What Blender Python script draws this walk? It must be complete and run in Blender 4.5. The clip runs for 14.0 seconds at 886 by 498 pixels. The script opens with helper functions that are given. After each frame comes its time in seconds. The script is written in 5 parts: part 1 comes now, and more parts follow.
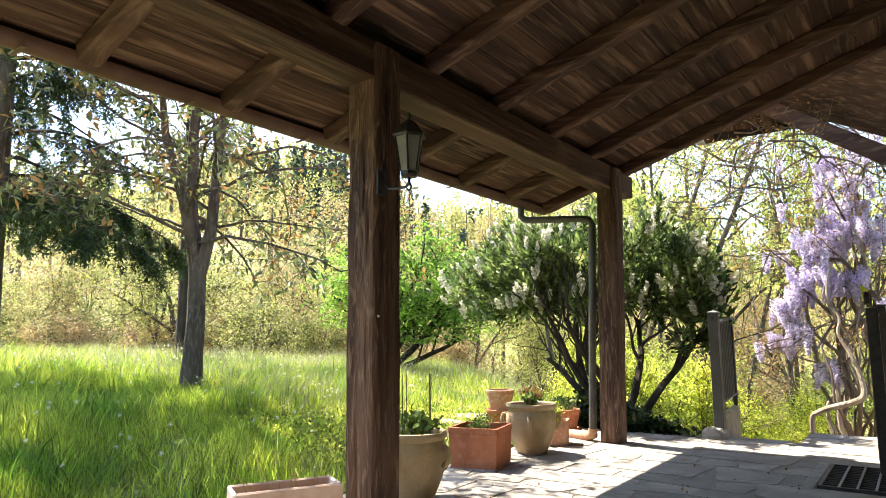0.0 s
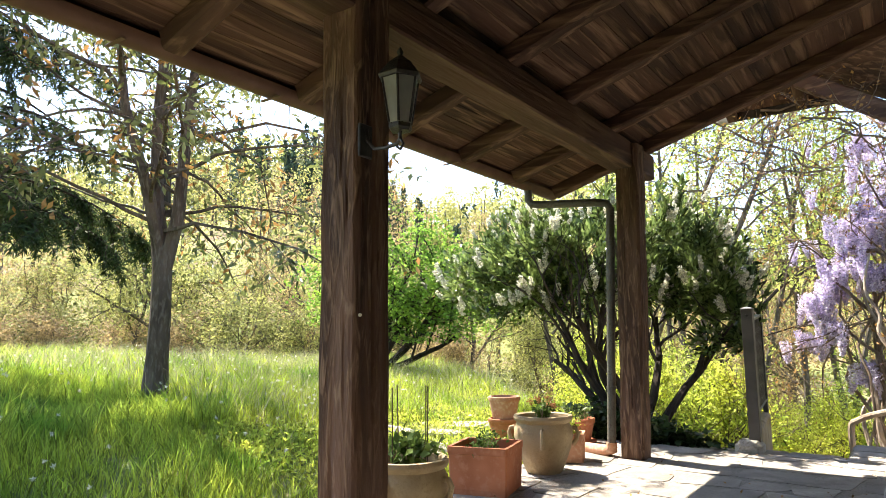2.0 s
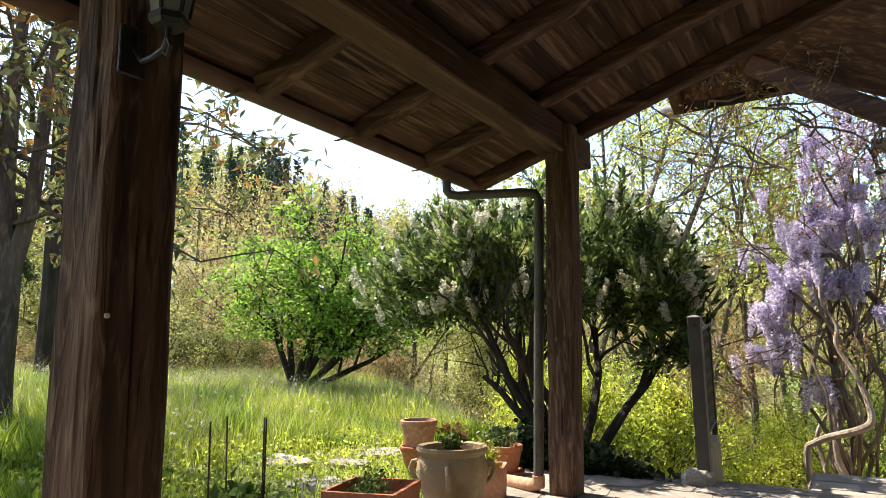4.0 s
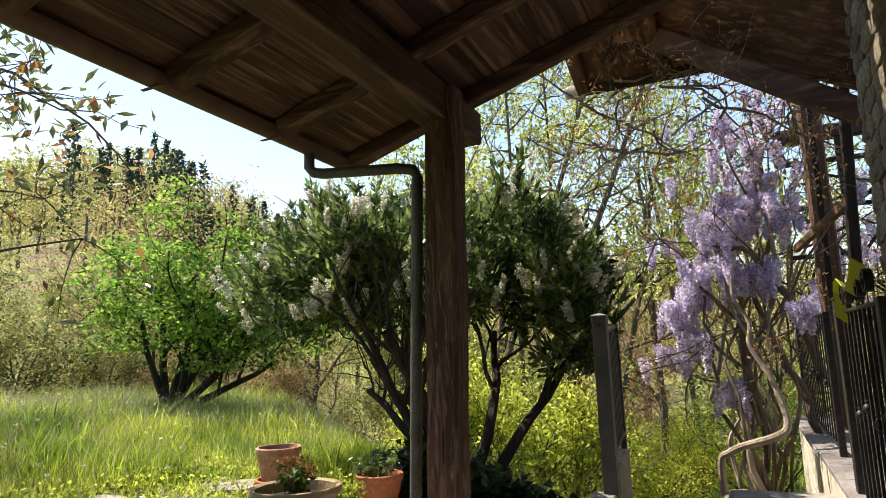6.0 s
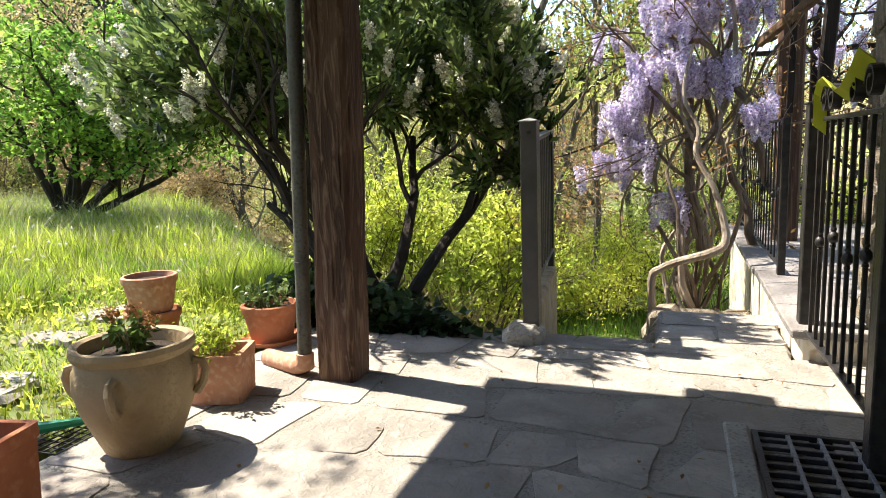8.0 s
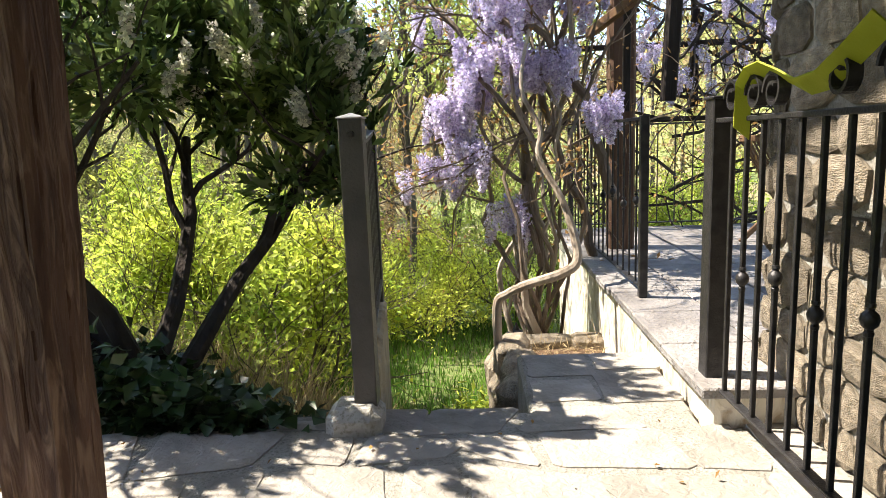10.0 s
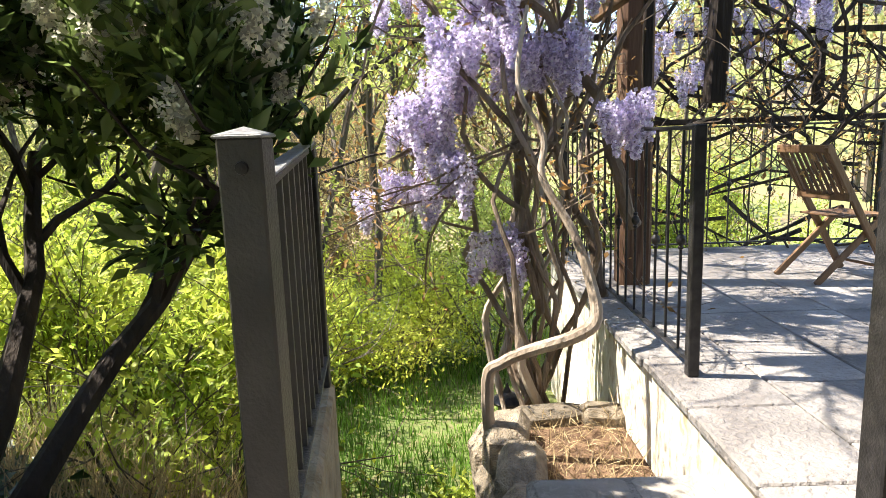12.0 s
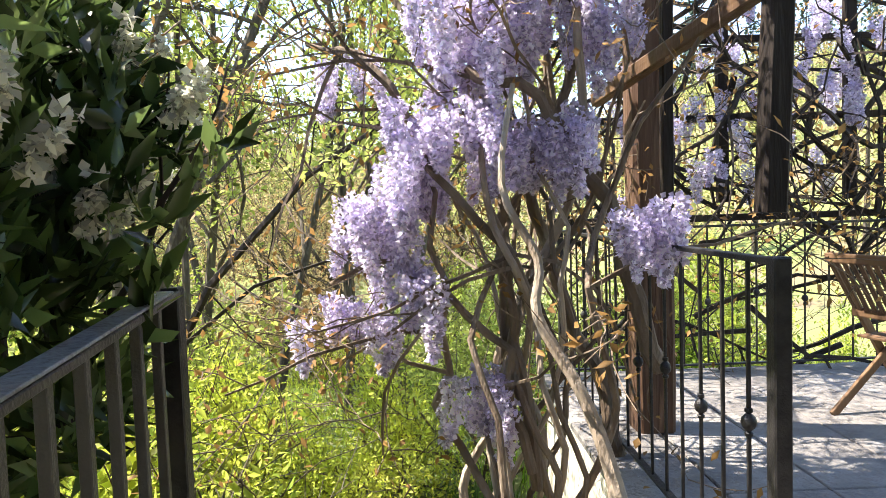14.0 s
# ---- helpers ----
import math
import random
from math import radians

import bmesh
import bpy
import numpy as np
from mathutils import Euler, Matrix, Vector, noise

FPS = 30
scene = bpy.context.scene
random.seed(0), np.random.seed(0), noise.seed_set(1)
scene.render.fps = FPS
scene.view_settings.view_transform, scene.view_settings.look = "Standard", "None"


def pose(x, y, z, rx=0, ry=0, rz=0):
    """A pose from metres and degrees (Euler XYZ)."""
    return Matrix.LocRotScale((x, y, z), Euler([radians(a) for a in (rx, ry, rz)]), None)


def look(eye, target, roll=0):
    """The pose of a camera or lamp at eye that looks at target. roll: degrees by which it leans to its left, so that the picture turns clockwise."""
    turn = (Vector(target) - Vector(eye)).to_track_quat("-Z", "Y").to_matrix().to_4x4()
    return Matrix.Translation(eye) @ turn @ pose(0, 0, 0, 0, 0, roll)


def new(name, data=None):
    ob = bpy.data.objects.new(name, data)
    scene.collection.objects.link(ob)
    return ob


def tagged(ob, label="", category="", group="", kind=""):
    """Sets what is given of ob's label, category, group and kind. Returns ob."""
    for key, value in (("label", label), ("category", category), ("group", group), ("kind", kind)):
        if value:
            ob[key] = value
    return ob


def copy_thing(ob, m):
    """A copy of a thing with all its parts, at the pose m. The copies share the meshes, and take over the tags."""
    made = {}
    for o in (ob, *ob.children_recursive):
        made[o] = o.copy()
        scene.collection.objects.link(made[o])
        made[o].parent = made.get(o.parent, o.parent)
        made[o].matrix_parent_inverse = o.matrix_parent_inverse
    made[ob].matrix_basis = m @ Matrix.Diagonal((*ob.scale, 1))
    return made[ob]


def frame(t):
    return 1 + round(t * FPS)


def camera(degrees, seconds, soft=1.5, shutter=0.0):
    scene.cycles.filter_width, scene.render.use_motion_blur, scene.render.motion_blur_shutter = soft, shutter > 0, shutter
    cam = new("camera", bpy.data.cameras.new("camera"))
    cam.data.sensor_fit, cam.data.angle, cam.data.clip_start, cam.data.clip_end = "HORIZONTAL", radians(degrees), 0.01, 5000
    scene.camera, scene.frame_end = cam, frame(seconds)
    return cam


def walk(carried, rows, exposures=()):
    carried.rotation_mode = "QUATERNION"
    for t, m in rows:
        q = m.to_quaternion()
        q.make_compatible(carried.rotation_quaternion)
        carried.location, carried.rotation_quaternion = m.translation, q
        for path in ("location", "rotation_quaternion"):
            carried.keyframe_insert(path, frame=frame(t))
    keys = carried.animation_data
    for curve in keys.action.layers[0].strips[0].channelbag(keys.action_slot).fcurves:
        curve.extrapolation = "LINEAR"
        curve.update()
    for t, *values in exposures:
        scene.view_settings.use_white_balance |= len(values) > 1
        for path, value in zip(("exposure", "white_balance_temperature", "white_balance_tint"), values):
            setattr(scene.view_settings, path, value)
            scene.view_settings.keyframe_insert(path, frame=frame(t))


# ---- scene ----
cam = camera(68.1, 14.0, 0.4)
PATH = [
    (0, (2.796, -3.361, 1.118), (1.638, -1.752, 1.387), -0.5),
    (0.5, (2.671, -3.214, 1.129), (1.51, -1.606, 1.386), -0.5),
    (1, (2.551, -3.02, 1.141), (1.395, -1.408, 1.396), -0.5),
    (1.5, (2.431, -2.858, 1.145), (1.278, -1.247, 1.414), -0.3),
    (2, (2.22, -2.631, 1.159), (1.079, -1.009, 1.417), -0.6),
    (2.5, (2.101, -2.482, 1.176), (1.003, -0.834, 1.456), -0.5),
    (2.7, (2.063, -2.378, 1.177), (0.986, -0.715, 1.449), -0.6),
    (4.8, (1.96, -1.106, 1.127), (1.011, 0.625, 1.447), -1.3),
    (5, (1.928, -1.023, 1.126), (1.014, 0.727, 1.443), -1.6),
    (5.5, (1.898, -0.701, 1.135), (1.048, 1.08, 1.454), -1.9),
    (6, (1.865, -0.482, 1.141), (1.063, 1.323, 1.457), -2.1),
    (6.5, (1.838, -0.262, 1.173), (0.999, 1.55, 1.296), -1.6),
    (7, (1.822, -0.09, 1.187), (1.003, 1.724, 0.988), -2.2),
    (7.5, (1.813, 0.201, 1.214), (0.996, 2.003, 0.917), -1.7),
    (8, (1.772, 0.438, 1.218), (1.105, 2.3, 0.922), -2.0),
    (8.5, (1.693, 0.705, 1.215), (1.17, 2.612, 0.916), -2.2),
    (9, (1.604, 0.984, 1.243), (1.238, 2.927, 0.946), -2.4),
    (9.2, (1.562, 1.118, 1.242), (1.267, 3.074, 0.942), -2.3),
    (11.3, (1.336, 2.556, 1.368), (1.343, 4.524, 1.008), -2.0),
    (11.5, (1.356, 2.707, 1.376), (1.359, 4.676, 1.025), -1.7),
    (12, (1.356, 2.975, 1.367), (1.358, 4.945, 1.026), -1.9),
    (12.5, (1.304, 3.264, 1.431), (1.321, 5.232, 1.078), -1.5),
    (13, (1.335, 3.520, 1.460), (1.398, 5.489, 1.114), -1.7),
    (13.3, (1.405, 3.685, 1.496), (1.452, 5.665, 1.236), -2.2),
    (13.5, (1.472, 3.80, 1.515), (1.512, 5.796, 1.392), -2.4),
    (14, (1.505, 4.077, 1.544), (1.548, 6.073, 1.433), -1.9),
]
walk(cam, [(t, look(eye, target, roll)) for t, eye, target, roll in PATH],
     [(0, 2.35, 7050, 14), (2.7, 2.08, 7050, 14), (4.8, 1.30, 7250, 14), (6.3, 1.2, 7250, 14), (7.0, 1.45, 6950, 12), (7.6, 1.74, 6850, 12), (9.2, 1.85, 6850, 12), (11.3, 1.97, 6800, 12), (14, 2.1, 6750, 12)])

# ---- world and sun ----
SUN = Vector((-0.69, 0.12, 1.0)).normalized()
world = bpy.data.worlds.new("sky")
world.use_nodes = True
scene.world = world
wn = world.node_tree.nodes
sky = wn.new("ShaderNodeTexSky")
sky.sky_type = "NISHITA"
sky.sun_disc = False
sky.dust_density, sky.ozone_density = 0.4, 2.0
sky.sun_elevation = math.asin(SUN.z)
sky.sun_rotation = math.atan2(SUN.x, SUN.y)
wn["Background"].inputs["Strength"].default_value = 0.135
world.node_tree.links.new(sky.outputs["Color"], wn["Background"].inputs["Color"])
sun = new("sun", bpy.data.lights.new("sun", "SUN"))
sun.data.energy, sun.data.angle, sun.data.color = 4.1, radians(0.53), (1.0, 0.94, 0.84)
sun.matrix_world = look(SUN * 50, (0, 0, 0))


# ---- materials ----
def material(name, c1, c2, scale=8.0, rough=0.8, bump=0.3, fine=60.0, c3=None, stretch=(1, 1, 1), metal=0.0, through_light=0.0, spec=0.3, vary=0.0, island=0.0, warp=0.0):
    """Two noises mix the colours; a fine noise gives relief; vary and island change the brightness piece by piece."""
    m = bpy.data.materials.new(name)
    m.use_nodes = True
    n, l = m.node_tree.nodes, m.node_tree.links
    b = n["Principled BSDF"]
    tc = n.new("ShaderNodeTexCoord")
    mp = n.new("ShaderNodeMapping")
    mp.inputs["Scale"].default_value = stretch
    l.new(tc.outputs["Object"], mp.inputs["Vector"])
    big, small = n.new("ShaderNodeTexNoise"), n.new("ShaderNodeTexNoise")
    for t, sc, d in ((big, scale, 6), (small, fine, 5)):
        t.inputs["Scale"].default_value, t.inputs["Detail"].default_value = sc, d
        t.inputs["Distortion"].default_value = warp
        l.new(mp.outputs["Vector"], t.inputs["Vector"])
    ramp = n.new("ShaderNodeValToRGB")
    ramp.color_ramp.elements[0].position, ramp.color_ramp.elements[1].position = 0.35, 0.65
    ramp.color_ramp.elements[0].color, ramp.color_ramp.elements[1].color = (*c1, 1), (*c2, 1)
    l.new(big.outputs["Fac"], ramp.inputs["Fac"])
    out = ramp.outputs["Color"]
    if c3:
        r2 = n.new("ShaderNodeValToRGB")
        r2.color_ramp.elements[0].position, r2.color_ramp.elements[1].position = 0.5, 0.68
        mx = n.new("ShaderNodeMix")
        mx.data_type = "RGBA"
        mx.inputs["B"].default_value = (*c3, 1)
        l.new(small.outputs["Fac"], r2.inputs["Fac"])
        l.new(r2.outputs["Color"], mx.inputs["Factor"])
        l.new(out, mx.inputs["A"])
        out = mx.outputs["Result"]
    for amount, node, socket in ((vary, "ShaderNodeObjectInfo", "Random"), (island, "ShaderNodeNewGeometry", "Random Per Island")):
        if amount:
            inf, mr, hs = n.new(node), n.new("ShaderNodeMapRange"), n.new("ShaderNodeHueSaturation")
            mr.inputs["To Min"].default_value, mr.inputs["To Max"].default_value = 1 - amount, 1 + amount
            l.new(inf.outputs[socket], mr.inputs["Value"])
            l.new(mr.outputs["Result"], hs.inputs["Value"])
            l.new(out, hs.inputs["Color"])
            out = hs.outputs["Color"]
    l.new(out, b.inputs["Base Color"])
    b.inputs["Roughness"].default_value, b.inputs["Metallic"].default_value = rough, metal
    b.inputs["Specular IOR Level"].default_value = spec
    if bump:
        bp = n.new("ShaderNodeBump")
        bp.inputs["Strength"].default_value, bp.inputs["Distance"].default_value = bump, 0.02
        l.new(small.outputs["Fac"], bp.inputs["Height"])
        l.new(bp.outputs["Normal"], b.inputs["Normal"])
    if through_light:
        tr, ms = n.new("ShaderNodeBsdfTranslucent"), n.new("ShaderNodeMixShader")
        ms.inputs["Fac"].default_value = through_light
        l.new(out, tr.inputs["Color"])
        l.new(b.outputs["BSDF"], ms.inputs[1])
        l.new(tr.outputs["BSDF"], ms.inputs[2])
        l.new(ms.outputs["Shader"], n["Material Output"].inputs["Surface"])
    return m


def leafy(name, c1, c2, light=0.45, rough=0.55, spec=0.2, island=0.45):
    grey = lambda c: tuple(0.91 * v + 0.09 * (0.3 * c[0] + 0.6 * c[1] + 0.1 * c[2]) for v in c)
    return material(name, grey(c1), grey(c2), scale=1.3, rough=rough, bump=0, through_light=light, spec=spec, island=island)


WOOD = material("dark_stained_wood", (0.050, 0.025, 0.015), (0.105, 0.056, 0.034), 3, 0.75, 0.7, 30, (0.15, 0.088, 0.054), (1, 1, 0.07), warp=0.6)
POST = material("weathered_post_wood", (0.052, 0.027, 0.018), (0.135, 0.074, 0.049), 5, 0.78, 1.0, 22, (0.21, 0.135, 0.09), (1, 1, 0.16), warp=1.6)
# Black-brown wood; the backlit trellis's shade is put into the colour.
WOOD_DARK = material("shade_toned_dark_wood", (0.014, 0.009, 0.007), (0.036, 0.024, 0.018), 9, 0.75, 0.6, 45, None, (1, 1, 0.1))
WOOD_Y = material("dark_stained_wood_along_y", (0.042, 0.021, 0.014), (0.11, 0.057, 0.037), 4, 0.75, 0.9, 16, (0.16, 0.094, 0.06), (1, 0.09, 1), warp=0.4)
WOOD_X = material("dark_stained_wood_along_x", (0.044, 0.022, 0.015), (0.12, 0.062, 0.041), 4, 0.75, 0.9, 16, (0.20, 0.12, 0.076), (0.09, 1, 1), warp=0.4)
BOARD = material("weathered_roof_boards", (0.030, 0.015, 0.010), (0.105, 0.052, 0.033), 3, 0.75, 1.0, 12, (0.22, 0.13, 0.08), (1.6, 0.10, 1.6), vary=0.35, warp=0.5)
GUTTER = material("brown_painted_metal", (0.10, 0.052, 0.036), (0.15, 0.082, 0.058), 5, 0.5, 0.1, 90)
ZINC = material("pale_zinc_gutter", (0.34, 0.32, 0.27), (0.45, 0.43, 0.37), 5, 0.5, 0.1, 90)
PIPE = material("dull_grey_green_pipe", (0.085, 0.082, 0.072), (0.13, 0.125, 0.11), 6, 0.5, 0.15, 60, (0.07, 0.06, 0.05), metal=0.2)
STONE = material("pale_flagstone", (0.25, 0.23, 0.20), (0.41, 0.375, 0.33), 2.6, 0.85, 0.7, 26, (0.33, 0.30, 0.26), vary=0.17, warp=0.9)
JOINT = material("grey_mortar", (0.25, 0.235, 0.205), (0.34, 0.32, 0.28), 6, 0.95, 0.6, 70, (0.19, 0.18, 0.145))
RUBBLE = material("house_rubble_stone", (0.15, 0.13, 0.10), (0.34, 0.29, 0.22), 5, 0.9, 1.0, 30, (0.26, 0.20, 0.13), vary=0.35)
PLASTER = material("flaking_lime_plaster", (0.56, 0.50, 0.40), (0.72, 0.67, 0.57), 3, 0.9, 0.9, 11, (0.40, 0.31, 0.21), (1, 1, 0.6), warp=1.2)
CONCRETE = material("grey_concrete", (0.30, 0.29, 0.26), (0.44, 0.42, 0.38), 6, 0.9, 0.5, 60, (0.24, 0.22, 0.18))
SANDSTONE = material("tan_wall_stone", (0.24, 0.18, 0.11), (0.42, 0.34, 0.23), 5, 0.9, 0.9, 24, (0.33, 0.29, 0.22), warp=0.8)
SLATE = material("terrace_paving", (0.15, 0.14, 0.135), (0.29, 0.275, 0.26), 2.2, 0.8, 0.9, 34, (0.23, 0.205, 0.185), vary=0.2, warp=0.6)
TERRA = material("terracotta", (0.36, 0.125, 0.056), (0.48, 0.18, 0.09), 4, 0.85, 0.15, 25, (0.47, 0.20, 0.11))
TERRA_PALE = material("weathered_terracotta", (0.42, 0.20, 0.12), (0.53, 0.29, 0.19), 7, 0.9, 0.25, 30, (0.56, 0.38, 0.27))
ORCIO = material("pale_glazed_clay", (0.30, 0.215, 0.115), (0.53, 0.42, 0.26), 2.4, 0.75, 0.35, 55, (0.36, 0.27, 0.15), warp=0.6)
IRON = material("dark_painted_iron", (0.022, 0.021, 0.022), (0.045, 0.042, 0.042), 20, 0.45, 0.2, 120, metal=0.4, spec=0.5)
# Gate steel in two tones: shaded fronts painted dark, lit tops painted pale.
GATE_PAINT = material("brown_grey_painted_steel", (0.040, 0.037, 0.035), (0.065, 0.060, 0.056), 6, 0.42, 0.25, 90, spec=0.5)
# Pale steel: painted sky sheen on gate tops, own tone on grate bars.
GATE_TOP = material("pale_steel_sky_sheen", (0.20, 0.21, 0.22), (0.30, 0.315, 0.33), 9, 0.4, 0.3, 60, (0.14, 0.13, 0.125), spec=0.5)
SOIL = material("dark_soil", (0.025, 0.017, 0.011), (0.06, 0.042, 0.028), 20, 0.95, 0.9, 80)
LITTER = material("dry_needles", (0.11, 0.065, 0.04), (0.22, 0.14, 0.085), 20, 0.9, 0.9, 90)
GROUND = material("meadow_soil", (0.10, 0.14, 0.04), (0.17, 0.20, 0.065), 0.6, 0.95, 0.4, 12, (0.22, 0.19, 0.10))
BARK = material("grey_brown_bark", (0.055, 0.042, 0.032), (0.13, 0.105, 0.08), 6, 0.9, 0.9, 35, (0.16, 0.14, 0.11), (1, 1, 0.25))
BARK_DARK = material("dark_bark", (0.022, 0.017, 0.014), (0.055, 0.043, 0.035), 8, 0.9, 0.8, 40, None, (1, 1, 0.3))
VINE = material("pale_vine_bark", (0.26, 0.20, 0.145), (0.46, 0.39, 0.31), 6, 0.9, 0.8, 40, None, (1, 1, 0.3))
VINE_BROWN = material("brown_vine_bark", (0.12, 0.085, 0.06), (0.27, 0.21, 0.155), 6, 0.9, 0.9, 40, None, (1, 1, 0.3))
TEAK = material("oiled_teak", (0.10, 0.055, 0.03), (0.20, 0.115, 0.06), 5, 0.6, 0.3, 50, None, (1, 1, 0.2))
PALE_CLAY = material("bleached_clay", (0.50, 0.37, 0.30), (0.64, 0.53, 0.46), 6, 0.9, 0.3, 40, (0.56, 0.44, 0.36))
TILE = material("roof_tile_clay", (0.33, 0.15, 0.09), (0.45, 0.24, 0.15), 4, 0.9, 0.4, 40)
GLASS_MILK = material("frosted_lamp_glass", (0.34, 0.35, 0.31), (0.46, 0.47, 0.42), 8, 0.35, 0.1, 60, through_light=0.5)
LIME = material("yellow_green_fabric", (0.42, 0.47, 0.04), (0.52, 0.56, 0.07), 5, 0.8, 0.2, 120, through_light=0.25)
HOSE = material("green_rubber", (0.02, 0.22, 0.12), (0.03, 0.28, 0.16), 5, 0.5, 0.1)
GRASS = leafy("grass_blade", (0.13, 0.28, 0.015), (0.50, 0.58, 0.045), 0.55, 0.5, 0.25, 0.75)
# Darker copy of the grass, with the shade put into its colour.
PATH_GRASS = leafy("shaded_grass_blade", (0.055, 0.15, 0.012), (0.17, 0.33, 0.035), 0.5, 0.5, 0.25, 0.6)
LF_SPIREA = leafy("golden_bush_leaf", (0.52, 0.60, 0.04), (0.78, 0.78, 0.10), 0.58)
SEEDS = leafy("grass_seed_head", (0.34, 0.33, 0.18), (0.45, 0.44, 0.27), 0.4)
LF_MAPLE = leafy("maple_leaf", (0.10, 0.25, 0.02), (0.30, 0.48, 0.05), 0.58, 0.5, 0.2, 0.55)
LF_LAUREL = leafy("laurel_leaf", (0.045, 0.09, 0.022), (0.20, 0.28, 0.07), 0.4, 0.26, 0.55, 0.7)
LF_YELLOW = leafy("spring_leaf", (0.28, 0.36, 0.045), (0.52, 0.56, 0.13), 0.55, 0.55, 0.2, 0.6)
LF_WOOD = leafy("woodland_leaf", (0.17, 0.20, 0.05), (0.42, 0.42, 0.12), 0.52, 0.55, 0.2, 0.7)
LF_BUSH = leafy("bush_leaf", (0.21, 0.33, 0.025), (0.58, 0.61, 0.06), 0.57, 0.5, 0.25, 0.7)
LF_MAGNOLIA = leafy("magnolia_leaf", (0.08, 0.12, 0.03), (0.27, 0.29, 0.09), 0.45, 0.32, 0.55)
LF_FIR = leafy("fir_needles", (0.03, 0.06, 0.02), (0.07, 0.115, 0.038), 0.25, 0.6)
LF_IVY = leafy("ivy_leaf", (0.014, 0.036, 0.012), (0.04, 0.085, 0.02), 0.15, 0.35, 0.4)
LF_POT = leafy("pot_plant_leaf", (0.07, 0.14, 0.02), (0.16, 0.25, 0.05), 0.4)
LF_BRONZE = leafy("young_bronze_leaf", (0.26, 0.14, 0.035), (0.44, 0.24, 0.07), 0.45)
# Spring green paled so the distance haze is in the leaf colour.
LF_FAR = leafy("hazy_far_leaf", (0.28, 0.31, 0.08), (0.50, 0.47, 0.14), 0.5)
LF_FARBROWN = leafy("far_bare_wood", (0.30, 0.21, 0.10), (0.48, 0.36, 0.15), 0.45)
LF_FARDARK = leafy("far_evergreen", (0.035, 0.065, 0.045), (0.06, 0.10, 0.065), 0.2)
PETAL = leafy("wisteria_petal", (0.45, 0.36, 0.66), (0.92, 0.86, 0.97), 0.5, 0.6, 0.2, 0.5)
WHITE_SPIKE = leafy("laurel_blossom", (0.66, 0.66, 0.52), (0.82, 0.80, 0.68), 0.4)
ORANGE = leafy("faded_orange_flower", (0.38, 0.17, 0.05), (0.50, 0.26, 0.10), 0.3)
DRY = leafy("dry_stems", (0.40, 0.30, 0.15), (0.52, 0.40, 0.22), 0.3)


# ---- mesh helpers ----
rng = np.random.default_rng(7)


def mesh_of(name, verts, faces, mat, smooth=False):
    """A mesh from arrays; faces all have the same number of corners when they are an array."""
    me = bpy.data.meshes.new(name)
    verts = np.asarray(verts, dtype=np.float32).reshape(-1, 3)
    if isinstance(faces, np.ndarray):
        k = faces.shape[1]
        me.vertices.add(len(verts))
        me.vertices.foreach_set("co", verts.ravel())
        me.loops.add(faces.size)
        me.loops.foreach_set("vertex_index", faces.astype(np.int32).ravel())
        me.polygons.add(len(faces))
        me.polygons.foreach_set("loop_start", np.arange(0, faces.size, k, dtype=np.int32))
        me.update(calc_edges=True)
    else:
        me.from_pydata(verts.tolist(), [], faces)
    me.materials.append(mat)
    if smooth:
        me.polygons.foreach_set("use_smooth", np.ones(len(me.polygons), dtype=bool))
        me.set_sharp_from_angle(angle=radians(33))
    me.update()
    return me


